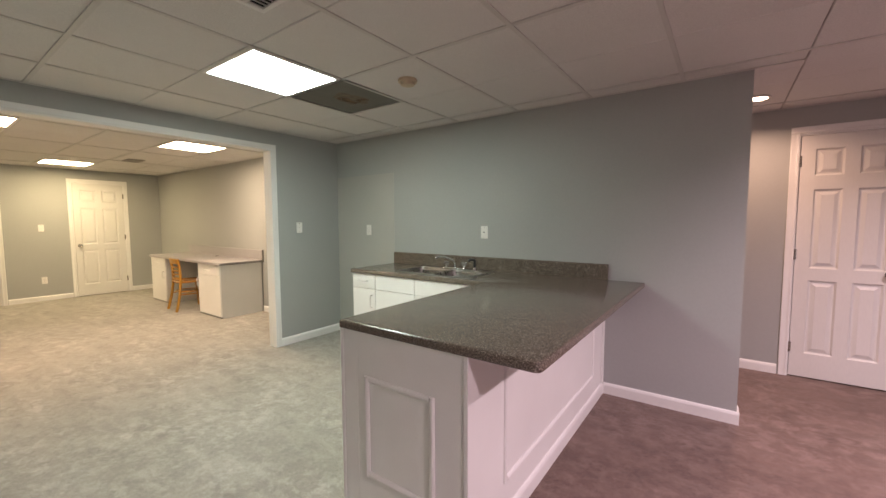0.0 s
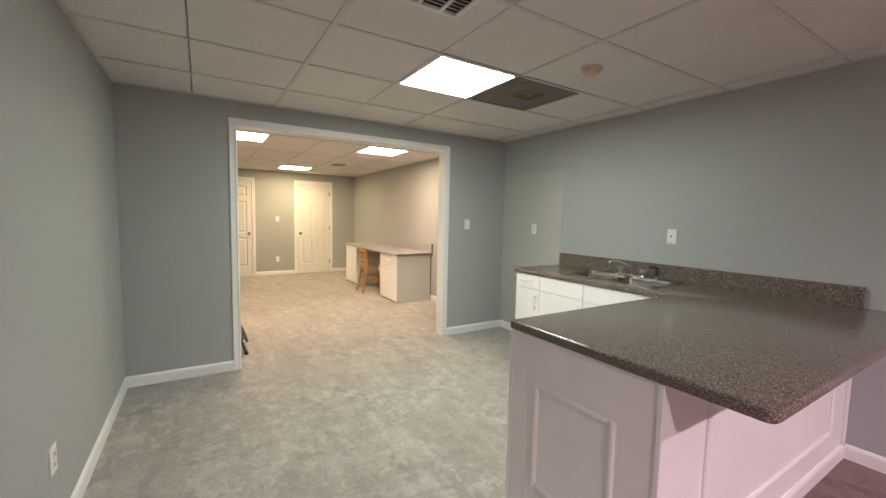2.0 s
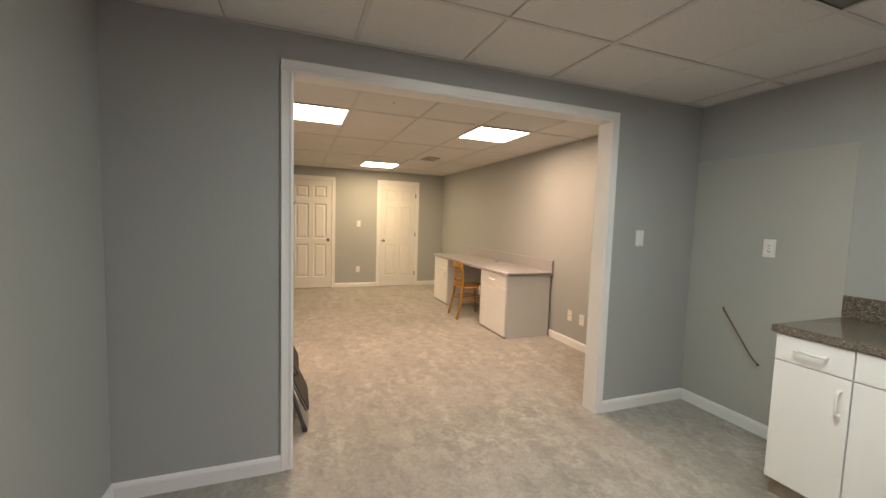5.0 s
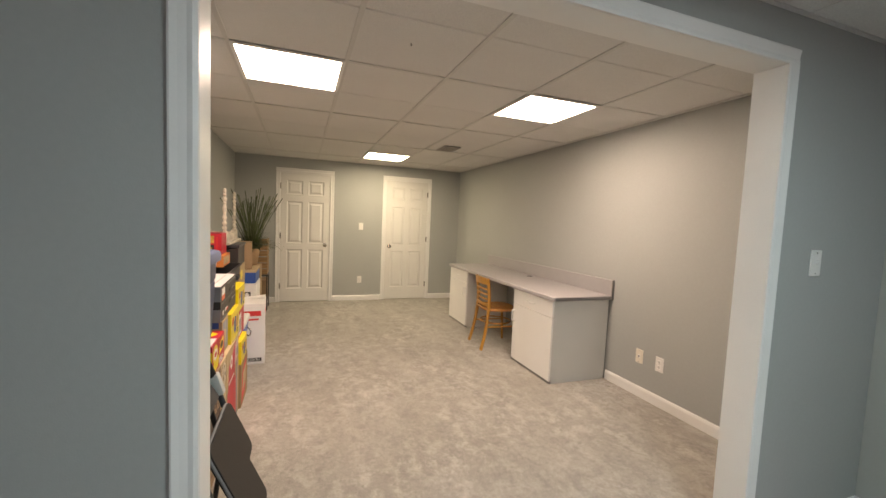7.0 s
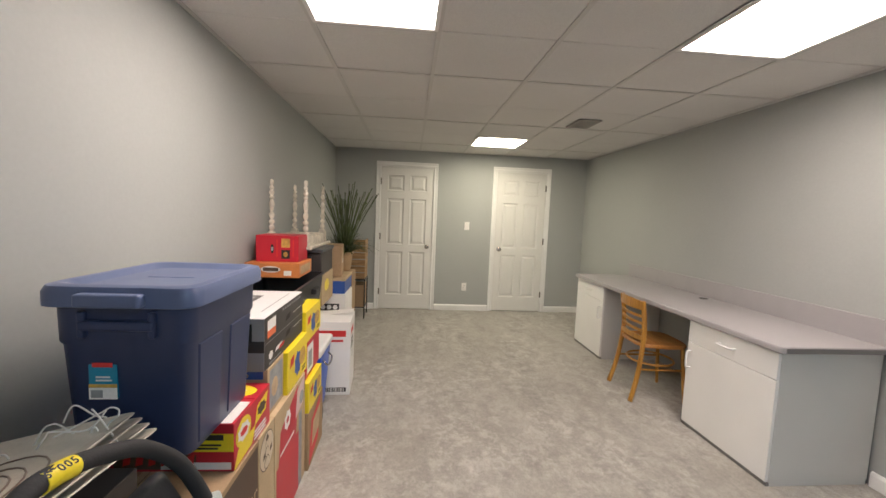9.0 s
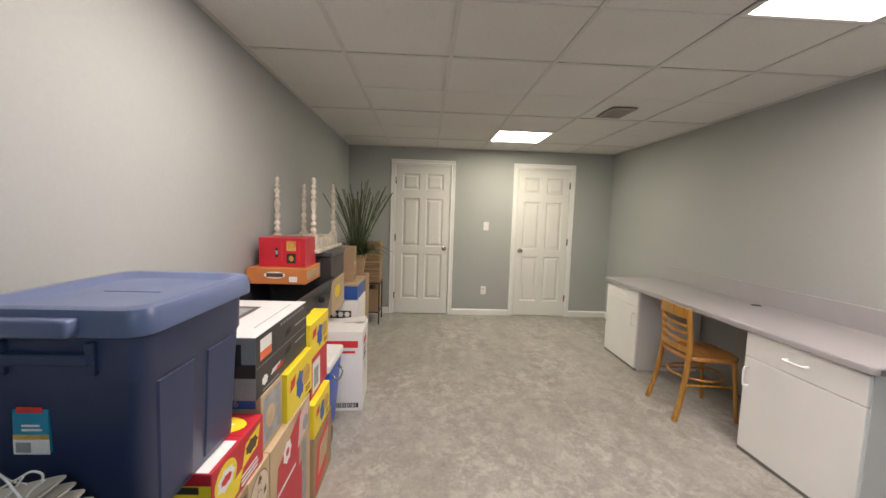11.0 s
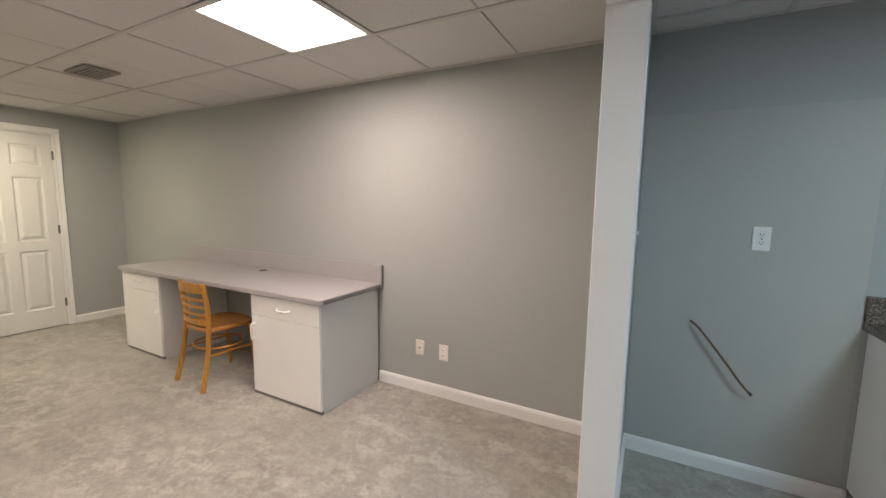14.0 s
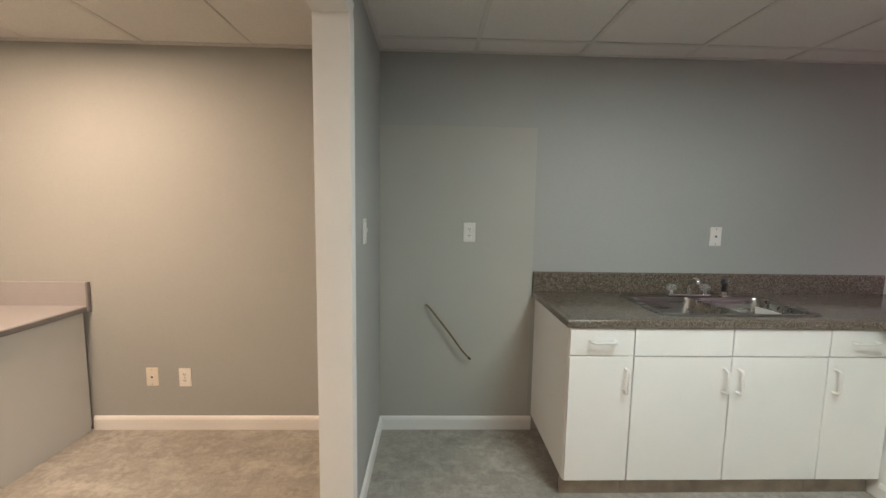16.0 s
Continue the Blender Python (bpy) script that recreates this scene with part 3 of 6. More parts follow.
# ---- wall plates ----
def plate(name, at, axis, kind_of, label):
    """A wall plate centred at a point; axis is its outward direction: '-y', '+x' or '-x'."""
    t = thing(name, at, label, "wall plate")
    rot = {"-y": 0, "+y": 180, "+x": 90, "-x": -90}[axis]
    t.matrix_basis = WORLD[t] = pose(*at, 0, 0, rot)
    part("cover", boxed(-0.036, 0.036, -0.007, 0.0, -0.058, 0.058, 0.003), PLATE if kind_of != "phone_ivory" else IVORY, t, local=True)
    if kind_of == "outlet":
        for z in (-0.02, 0.02):
            bm = boxed(-0.015, 0.015, -0.0095, -0.006, z - 0.014, z + 0.014, 0.004)
            s = part("socket", bm, PLATE, t, local=True)
            bm = bmesh.new()
            cuboid(bm, -0.0075, -0.0045, -0.0102, -0.009, z - 0.002, z + 0.007)
            cuboid(bm, 0.0045, 0.0075, -0.0102, -0.009, z - 0.002, z + 0.006)
            cuboid(bm, -0.0022, 0.0022, -0.0102, -0.009, z - 0.009, z - 0.005)
            part("slots", bm, SLOT, s, "dark socket slots", local=True)
    elif kind_of.startswith("phone"):
        bm = boxed(-0.011, 0.011, -0.0095, -0.006, -0.013, 0.013, 0.001)
        s = part("jack", bm, PLATE, t, local=True)
        part("jack_hole", boxed(-0.006, 0.006, -0.0102, -0.009, -0.006, 0.006), SLOT, s, "dark jack hole", local=True)
    else:
        part("toggle", boxed(-0.005, 0.005, -0.017, -0.006, -0.004, 0.012, 0.002), PLATE, t, local=True)
    for z in ((-0.046, 0.046) if kind_of != "outlet" else (0,)):
        part("screw", cyl(bmesh.new(), (0, -0.0085, z), (0, -0.006, z), 0.003, seg=8), NICKEL, t, local=True)
    return t


plate("wall_outlet", (-3.497, NORTH - 0.0025, 1.252), "-y", "outlet", "white duplex outlet on the grey wall")
plate("phone_jack", (-1.978, NORTH, 1.247), "-y", "phone", "white jack plate above the sink backsplash")
plate("phone_jack", (-5.425, NORTH, 0.338), "-y", "phone_ivory", "ivory jack plate low on the wall")
plate("wall_outlet", (-5.228, NORTH, 0.335), "-y", "outlet", "white duplex outlet low on the wall")
plate("light_switch", (PART_E, 2.743, 1.283), "+x", "switch", "white switch plate beside the wide doorway")
plate("light_switch", (FAR, 1.545, 1.25), "+x", "switch", "white switch plate between the two doors")
plate("wall_outlet", (-2.333, SOUTH_BAR, 0.377), "+y", "outlet", "white duplex outlet low on the bar room wall")
plate("wall_outlet", (FAR, 1.54, 0.352), "+x", "outlet", "white outlet low between the two doors")

# loose cable coming out of the wall
bm = tube(bmesh.new(), [(-3.752, NORTH + 0.01, 0.80), (-3.750, NORTH - 0.015, 0.801), (-3.715, NORTH - 0.036, 0.772), (-3.60, NORTH - 0.05, 0.628), (-3.53, NORTH - 0.05, 0.532), (-3.487, NORTH - 0.042, 0.482)], 0.0056, 8, 6)
cab = whole("wall_cable", bm, material("brown_cable", (0.15, 0.095, 0.05), 0.5, bump=0), "stiff brown cable sticking out of the wall", "cable", smooth=True)
part("cable_tip", cyl(bmesh.new(), (-3.489, NORTH - 0.043, 0.485), (-3.478, NORTH - 0.038, 0.472), 0.0076, seg=8), SLOT, cab, "dark bare end")

# ---- ceiling fittings ----
def ceiling_vent(x0, x1, y0, y1, slats_along, label, paint=None):
    paint = paint or FRAME_WHITE
    t = thing("ceiling_vent", ((x0 + x1) / 2, (y0 + y1) / 2, CEIL), label, "ceiling vent")
    z = CEIL - 0.004
    part("backing", boxed(x0 + 0.01, x1 - 0.01, y0 + 0.01, y1 - 0.01, z - 0.001, z + 0.002), DARK, t, "dark duct behind the slats")
    bm = bmesh.new()
    w = 0.024
    cuboid(bm, x0, x0 + w, y0, y1, z - 0.012, z, 0.003, 1)
    cuboid(bm, x1 - w, x1, y0, y1, z - 0.012, z, 0.003, 1)
    cuboid(bm, x0 + w, x1 - w, y0, y0 + w, z - 0.0115, z - 0.0005, 0.003, 1)
    cuboid(bm, x0 + w, x1 - w, y1 - w, y1, z - 0.0115, z - 0.0005, 0.003, 1)
    if slats_along == "x":
        for q in (y0 + (y1 - y0) * 0.36, y0 + (y1 - y0) * 0.70):
            cuboid(bm, x0 + w, x1 - w, q - 0.008, q + 0.008, z - 0.011, z - 0.001)
    part("frame", bm, paint, t, "painted metal frame")
    n = 6
    for k in range(n):
        bm = bmesh.new()
        if slats_along == "x":
            c = x0 + w + (x1 - x0 - 2 * w) * (k + 0.5) / n
            cuboid(bm, -0.0055, 0.0055, -(y1 - y0) / 2 + w, (y1 - y0) / 2 - w, -0.0008, 0.0008)
            bm.transform(Matrix.Translation((c, (y0 + y1) / 2, z - 0.007)) @ Matrix.Rotation(radians(50), 4, "Y"))
        else:
            c = y0 + w + (y1 - y0 - 2 * w) * (k + 0.5) / n
            cuboid(bm, -(x1 - x0) / 2 + w, (x1 - x0) / 2 - w, -0.0055, 0.0055, -0.0008, 0.0008)
            bm.transform(Matrix.Translation(((x0 + x1) / 2, c, z - 0.007)) @ Matrix.Rotation(radians(-50), 4, "X"))
        part("slat", bm, paint, t)
    return t


ceiling_vent(-1.87, -1.66, 0.80, 1.13, "x", "white louvred air vent with dark slots in the ceiling")
ceiling_vent(-7.69, -7.38, 2.175, 2.385, "y", "grey louvred air vent in the back room ceiling", material("grey_vent_metal", (0.30, 0.28, 0.26), 0.5, vary=0.06, bump=0))

t = thing("smoke_detector", (-1.925, 2.165, CEIL), "round ivory smoke detector on a ceiling tile", "smoke detector")
part("base", lathe(bmesh.new(), [(0.062, 0.004), (0.064, -0.004), (0.062, -0.014), (0.05, -0.016)], (-1.925, 2.165, CEIL), 28), AGED_IVORY, t, smooth=True)
part("cap", lathe(bmesh.new(), [(0.046, -0.015), (0.048, -0.026), (0.044, -0.034), (0.03, -0.038), (0.008, -0.039)], (-1.925, 2.165, CEIL), 28), AGED_IVORY, t, smooth=True)


hk = thing("ceiling_hook", (-4.98, 1.11, CEIL), "tiny dark hook screwed into the ceiling grid", "hook")
part("hook", tube(bmesh.new(), [(-4.98, 1.11, CEIL + 0.003), (-4.98, 1.11, CEIL - 0.006), (-4.975, 1.11, CEIL - 0.011), (-4.967, 1.11, CEIL - 0.008)], 0.0025, 6, 3), DARK, hk, smooth=True)


def downlight(x, y, colour, watts):
    t = thing("recessed_light", (x, y, CEIL), "small round recessed ceiling lamp, glowing pinkish", "recessed light", "recessed ceiling lamps")
    part("trim_ring", lathe(bmesh.new(), [(0.082, -0.0005), (0.084, -0.005), (0.078, -0.009), (0.066, -0.008), (0.062, 0.0035), (0.06, 0.0035)], (x, y, CEIL), 28), FRAME_WHITE, t, "white trim ring", smooth=True)
    part("lens", lathe(bmesh.new(), [(0.001, -0.0125), (0.045, -0.0115), (0.064, -0.0085)], (x, y, CEIL), 24), glow("lamp_lens", colour, 9.0), t, "glowing lens", smooth=True)
    lamp = bpy.data.lights.new("recessed_lamp", "AREA")
    lamp.shape, lamp.size, lamp.energy, lamp.color = "DISK", 0.11, watts, colour
    lamp.spread = radians(150)               # the lamp sits up inside its can
    lo = new("recessed_lamp", lamp)
    lo.location = (x, y, CEIL - 0.016)
    return t


for x, y, lamp_kind in ((-0.005, 4.06, DOWN_AMBER), (1.45, 2.45, DOWN_LILAC), (1.45, 0.55, DOWN_LILAC)):
    downlight(x, y, *lamp_kind)

# ---- the wet bar ----
def offset_loop(pts, d):
    out = []
    n = len(pts)
    for i in range(n):
        a, b, c = Vector(pts[i - 1]), Vector(pts[i]), Vector(pts[(i + 1) % n])
        e1, e2 = (b - a).normalized(), (c - b).normalized()
        n1, n2 = Vector((-e1.y, e1.x)), Vector((-e2.y, e2.x))
        k = (n1 + n2)
        k = k / max(k.length_squared, 1e-6) * 2
        out.append(b + k * d)
    return out


def rounded(pts, radii, seg=5):
    out = []
    n = len(pts)
    for i, r in enumerate(radii):
        a, b, c = Vector(pts[i - 1]), Vector(pts[i]), Vector(pts[(i + 1) % n])
        if r <= 0:
            out.append(b)
            continue
        p, q = b + (a - b).normalized() * r, b + (c - b).normalized() * r
        for k in range(seg + 1):
            s = k / seg
            out.append((1 - s) ** 2 * p + 2 * s * (1 - s) * b + s * s * q)
    return out


def slab(outline, top, thick, nose=0.012, holes=()):
    """A worktop with a rolled edge; outline runs counter-clockwise."""
    bm = bmesh.new()
    levels = [(nose, 0), (nose * 0.45, -nose * 0.12), (nose * 0.12, -nose * 0.45), (0, -nose), (0, -thick + 0.004), (0.004, -thick)]
    rings = [[bm.verts.new((p.x, p.y, top + z)) for p in offset_loop(outline, i)] for i, z in levels]
    for a, b in zip(rings, rings[1:]):
        for k in range(len(a)):
            bm.faces.new((a[k], b[k], b[(k + 1) % len(a)], a[(k + 1) % len(a)]))
    edges = [bm.edges.get((rings[0][k], rings[0][(k + 1) % len(rings[0])])) for k in range(len(rings[0]))]
    for h in holes:
        vs = [bm.verts.new((x, y, top)) for x, y in h]
        edges += [bm.edges.new((vs[k], vs[(k + 1) % len(vs)])) for k in range(len(vs))]
        low = [bm.verts.new((x, y, top - thick)) for x, y in h]
        for k in range(len(vs)):
            bm.faces.new((vs[k], vs[(k + 1) % len(vs)], low[(k + 1) % len(vs)], low[k]))
    bmesh.ops.triangle_fill(bm, edges=edges, use_beauty=True, use_dissolve=False)
    bmesh.ops.recalc_face_normals(bm, faces=bm.faces[:])
    return bm


CT = 0.898            # counter height
SX0, SX1, SY0, SY1 = -2.62, -1.80, 2.735, 3.20
BX0, BX1, BY = -1.625, -0.632, 1.300
outline = rounded([(-3.10, 2.655), (BX0, 2.655), (BX0, BY), (BX1, BY), (BX1, NORTH - 0.001), (-3.10, NORTH - 0.001)], [0.01, 0.02, 0.02, 0.035, 0, 0])
counter = thing("bar_countertop", (-1.6, 2.9, CT - 0.038), "speckled brown granite-look laminate countertop, glossy", "countertop")
hole = [(SX0 + 0.012, SY0 + 0.012), (SX1 - 0.012, SY0 + 0.012), (SX1 - 0.012, SY1 - 0.012), (SX0 + 0.012, SY1 - 0.012)]
part("worktop", slab(outline, CT, 0.038, 0.013, [hole]), GRANITE, counter, smooth=True)
bm = bmesh.new()
prof = [(0, 0), (0, 0.112), (0.006, 0.12), (0.016, 0.12), (0.02, 0.116), (0.02, 0.0)]
extrude_profile(bm, prof, (-3.10, NORTH - 0.0215, CT), (-0.885, NORTH - 0.0215, CT), (0, 1, 0))
part("backsplash", bm, GRANITE, counter)

sink = thing("kitchen_sink", (-2.21, 2.97, CT - 0.19), "double-bowl stainless steel drop-in sink", "sink")


def bowl(x0, x1, y0, y1, top, depth):
    bm = bmesh.new()
    rings = []
    for i, z, r in ((0, 0, 0.05), (0.004, -0.01, 0.05), (0.012, -depth + 0.03, 0.05), (0.03, -depth + 0.006, 0.05), (0.06, -depth, 0.05)):
        pts = rounded([(x0 + i, y0 + i), (x1 - i, y0 + i), (x1 - i, y1 - i), (x0 + i, y1 - i)], [r] * 4, 5)
        rings.append([bm.verts.new((p.x, p.y, top + z)) for p in pts])
    for a, b in zip(rings, rings[1:]):
        for k in range(len(a)):
            bm.faces.new((a[k], a[(k + 1) % len(a)], b[(k + 1) % len(a)], b[k]))
    bm.faces.new(rings[-1])
    return bm


ym = (SX0 + SX1) / 2
bowls = [(SX0 + 0.035, ym - 0.018), (ym + 0.018, SX1 - 0.035)]
by0, by1 = SY0 + 0.03, SY1 - 0.085
bm = bmesh.new()
deck = rounded([(SX0, SY0), (SX1, SY0), (SX1, SY1), (SX0, SY1)], [0.03] * 4, 4)
lo = [bm.verts.new((p.x, p.y, CT + 0.0005)) for p in deck]
hi = [bm.verts.new((p.x, p.y, CT + 0.005)) for p in offset_loop(deck, 0.004)]
for k in range(len(lo)):
    bm.faces.new((lo[k], lo[(k + 1) % len(lo)], hi[(k + 1) % len(lo)], hi[k]))
edges = [bm.edges.get((hi[k], hi[(k + 1) % len(hi)])) for k in range(len(hi))]
for a, b in bowls:
    pts = rounded([(a, by0), (b, by0), (b, by1), (a, by1)], [0.05] * 4, 5)
    vs = [bm.verts.new((p.x, p.y, CT + 0.005)) for p in pts]
    edges += [bm.edges.new((vs[k], vs[(k + 1) % len(vs)])) for k in range(len(vs))]
bmesh.ops.triangle_fill(bm, edges=edges, use_beauty=True)
bmesh.ops.recalc_face_normals(bm, faces=bm.faces[:])
part("deck", bm, STEEL, sink, "steel rim and faucet ledge")
for a, b in bowls:
    bo = part("bowl", bowl(a, b, by0, by1, CT + 0.005, 0.17), STEEL, sink, "deep steel bowl", smooth=True)
    part("drain", lathe(bmesh.new(), [(0.045, 0.001), (0.043, 0.004), (0.03, 0.002), (0.012, 0.001), (0.004, 0.004)], ((a + b) / 2, (by0 + by1) / 2, CT - 0.165), 20), CHROME, bo, "round chrome drain", smooth=True)

fx, fy, fz = -2.215, SY1 - 0.045, CT + 0.005
fau = thing("faucet", (fx, fy, fz), "chrome faucet with clear knobs on the sink ledge", "faucet")
part("base_plate", boxed(fx - 0.125, fx + 0.125, fy - 0.026, fy + 0.026, fz, fz + 0.016, 0.007, 3), CHROME, fau, smooth=True)
part("spout", tube(bmesh.new(), [(fx, fy, fz + 0.01), (fx, fy, fz + 0.055), (fx - 0.01, fy - 0.03, fz + 0.085), (fx - 0.04, fy - 0.10, fz + 0.115), (fx - 0.07, fy - 0.175, fz + 0.125), (fx - 0.075, fy - 0.187, fz + 0.105)], 0.0105, 12, 5), CHROME, fau, smooth=True)
for s in (-1, 1):
    k = part("stem", cyl(bmesh.new(), (fx + s * 0.10, fy, fz + 0.014), (fx + s * 0.10, fy, fz + 0.034), 0.014, 0.010), CHROME, fau)
    bm = lathe(bmesh.new(), [(0.014, 0.0), (0.027, 0.008), (0.029, 0.022), (0.024, 0.036), (0.01, 0.040)], (fx + s * 0.10, fy, fz + 0.032), 9)
    part("knob", bm, CLEAR, fau, "faceted clear acrylic knob")
sp = thing("sink_sprayer", (fx + 0.215, fy, fz), "black pull-out sprayer standing on the sink ledge", "sprayer")
part("collar", lathe(bmesh.new(), [(0.022, 0), (0.022, 0.006), (0.017, 0.022), (0.015, 0.028)], (fx + 0.215, fy, fz), 16), CHROME, sp, "chrome collar", smooth=True)
part("body", lathe(bmesh.new(), [(0.012, 0.026), (0.014, 0.042), (0.012, 0.062), (0.014, 0.078)], (fx + 0.215, fy, fz), 14), BLACK, sp, smooth=True)
part("head", tube(bmesh.new(), [(fx + 0.220, fy + 0.004, fz + 0.072), (fx + 0.212, fy - 0.006, fz + 0.094), (fx + 0.186, fy - 0.030, fz + 0.100), (fx + 0.172, fy - 0.042, fz + 0.086)], 0.0125, 10, 4), BLACK, sp, smooth=True)


def pull(parent, c, horizontal, out=-1, mat=None, length=0.112):
    """A bowed plastic pull on a front facing -y."""
    x, y, z = c
    h = length / 2
    def P(s, d):
        return (x + s, y + out * d, z) if horizontal else (x, y + out * d, z + s)
    bm = tube(bmesh.new(), [P(-h, -0.001), P(-h, 0.022), P(-h + 0.01, 0.033), P(0, 0.035), P(h - 0.01, 0.033), P(h, 0.022), P(h, -0.001)], 0.0066, 8, 3)
    return part("handle", bm, mat or TRIM, parent, "white plastic bow handle", smooth=True)


def front(parent, name, x0, x1, z0, z1, y, mat=None, pull_at=None, horizontal=True):
    g_ = 0.0027
    p = part(name, boxed(x0 + g_, x1 - g_, y - 0.018, y, z0 + g_, z1 - g_, 0.0015, 1), mat or MELAMINE, parent)
    if pull_at:
        pull(p, (pull_at[0], y - 0.018, pull_at[1]), horizontal)
    return p


FY = 2.686
ZB, ZD, ZT = 0.098, 0.722, CT - 0.040


def sink_unit(x0, x1, layout, label):
    t = thing("base_cabinet", ((x0 + x1) / 2, 3.0, 0), label, "cabinet", "white base cabinets under the bar sink")
    part("body", boxed(x0, x1, FY + 0.001, NORTH - 0.002, ZB, CT - 0.225), MELAMINE, t)
    part("front_rail", boxed(x0, x1, FY + 0.001, FY + 0.016, CT - 0.225, CT - 0.039), MELAMINE, t)
    part("side_panel", boxed(x0, x0 + 0.014, FY + 0.016, NORTH - 0.002, CT - 0.225, CT - 0.039), MELAMINE, t)
    part("side_panel", boxed(x1 - 0.014, x1, FY + 0.016, NORTH - 0.002, CT - 0.225, CT - 0.039), MELAMINE, t)
    part("kick_board", boxed(x0 + 0.002, x1, FY + 0.034, FY + 0.05, 0.0, ZB), KICK, t, "worn brown kick board")
    for kind_, a, b, hand in layout:
        if kind_ == "drawer":
            front(t, "drawer", a, b, ZD, ZT, FY, pull_at=((a + b) / 2, (ZD + ZT) / 2 + 0.005))
        elif kind_ == "false":
            front(t, "false_front", a, b, ZD, ZT, FY)
        else:
            hx = b - 0.035 if hand == "r" else a + 0.035
            front(t, "door", a, b, ZB + 0.004, ZD, FY, pull_at=(hx, ZD - 0.115), horizontal=False)
    return t


U = [-3.08, -2.776, -2.307, -1.840, -1.592]
sink_unit(U[0], U[1], [("drawer", U[0], U[1], ""), ("door", U[0], U[1], "r")], "white melamine base cabinet with one drawer and door")
sink_unit(U[1] + 0.001, U[3], [("false", U[1], U[2], ""), ("false", U[2], U[3], ""), ("door", U[1], U[2], "r"), ("door", U[2], U[3], "l")], "white melamine sink cabinet with two doors")
sink_unit(U[3] + 0.001, U[4] + 0.08, [("drawer", U[3], U[4] + 0.078, ""), ("door", U[3], U[4] + 0.078, "l")], "white melamine base cabinet in the bar corner")

# the bar's panelled base
PX0, PX1, PY = -1.505, -0.912, 1.308
bar = thing("home_bar", (-1.24, 2.3, 0), "white panelled bar base with applied mouldings", "bar")
part("body", boxed(PX0, PX1, PY, FY - 0.001, 0, CT - 0.039), TRIM, bar)
part("body_back", boxed(PX0 + 0.001, PX1, FY - 0.001, NORTH - 0.001, 0, CT - 0.0395), TRIM, bar)
part("end_stile", boxed(-1.615, PX0 - 0.0005, PY, PY + 0.03, 0, CT - 0.039, 0.003), TRIM, bar, "end stile beside the cabinets")
for x in (PX0 - 0.105, PX1 - 0.012):
    part("corner_bead", boxed(x - 0.004, x + 0.016, PY - 0.006, PY - 0.0005, 0, CT - 0.039, 0.003), TRIM, bar)
MOULD = [(0, 0), (0.0, 0.006), (0.005, 0.011), (0.012, 0.012), (0.020, 0.009), (0.026, 0.004), (0.026, 0)]


def moulding_frame(parent, plane, face, a0, a1, z0, z1, out):
    """A rectangular frame of applied moulding on a face of constant y (plane 'y') or x."""
    def P(s, z):
        return (s, face, z) if plane == "y" else (face, s, z)
    o = (0, out, 0) if plane == "y" else (out, 0, 0)
    sx = (1, 0, 0) if plane == "y" else (0, 1, 0)
    ng = tuple(-v for v in sx)
    for s, d in ((a0, sx), (a1, ng)):
        part("moulding", extrude_profile(bmesh.new(), MOULD, P(s, z0), P(s, z1), d, o), TRIM, parent)
    for z, d in ((z0, (0, 0, 1)), (z1, (0, 0, -1))):
        part("moulding", extrude_profile(bmesh.new(), MOULD, P(a0 + 0.026, z), P(a1 - 0.026, z), d, o), TRIM, parent)


moulding_frame(bar, "y", PY - 0.0005, -1.455, -1.065, 0.20, 0.665, -1)
moulding_frame(bar, "x", PX1 + 0.0005, 1.60, 3.02, 0.21, 0.735, 1)
part("bar_baseboard", extrude_profile(bmesh.new(), BASE, (PX1, PY - 0.01, 0), (PX1, NORTH - 0.014, 0), (1, 0, 0)), TRIM, bar)
part("bar_baseboard", extrude_profile(bmesh.new(), BASE, (PX0, PY + 0.03, 0), (PX0, FY - 0.02, 0), (-1, 0, 0)), TRIM, bar)
part("wall_stile", boxed(PX1 + 0.0005, PX1 + 0.012, NORTH - 0.045, NORTH - 0.001, 0.087, CT - 0.04, 0.002), TRIM, bar)

# ---- desk along the north wall of the back room ----
DZ = 0.783
DX0, DX1, DY = -8.31, -5.772, 2.648
desk = thing("desk", (-7.0, 3.0, DZ - 0.038), "long lavender-grey laminate desktop with a backsplash", "desk")
part("worktop", slab(rounded([(DX0, DY), (DX1, DY), (DX1, NORTH - 0.001), (DX0, NORTH - 0.001)], [0.02, 0.03, 0, 0]), DZ, 0.037, 0.009), DESK_TOP, desk, smooth=True)
bm = extrude_profile(bmesh.new(), [(0, 0), (0, 0.137), (0.004, 0.142), (0.016, 0.142), (0.02, 0.138), (0.02, 0)], (DX0 + 0.02, NORTH - 0.0215, DZ), (DX1 + 0.010, NORTH - 0.0215, DZ), (0, 1, 0))
part("backsplash", bm, DESK_TOP, desk)
part("backsplash_end", boxed(DX1 + 0.002, DX1 + 0.014, NORTH - 0.024, NORTH - 0.001, DZ - 0.04, DZ + 0.143, 0.002), DESK_TRIM_SHADE, desk, "dark end cap")
# shade on the desktop's end edge, put in as a darker strip
part("edge_strip", boxed(DX1 - 0.0005, DX1 + 0.0015, DY + 0.03, NORTH - 0.025, DZ - 0.034, DZ - 0.008), DESK_TRIM_SHADE, desk, "desktop end edge, its shade put in as darker grey")
part("grommet", lathe(bmesh.new(), [(0.034, 0.0), (0.033, 0.003), (0.024, 0.003), (0.022, 0.0008), (0.002, 0.0006)], (-7.0, 3.19, DZ), 22), BLACK, desk, "black cable grommet")


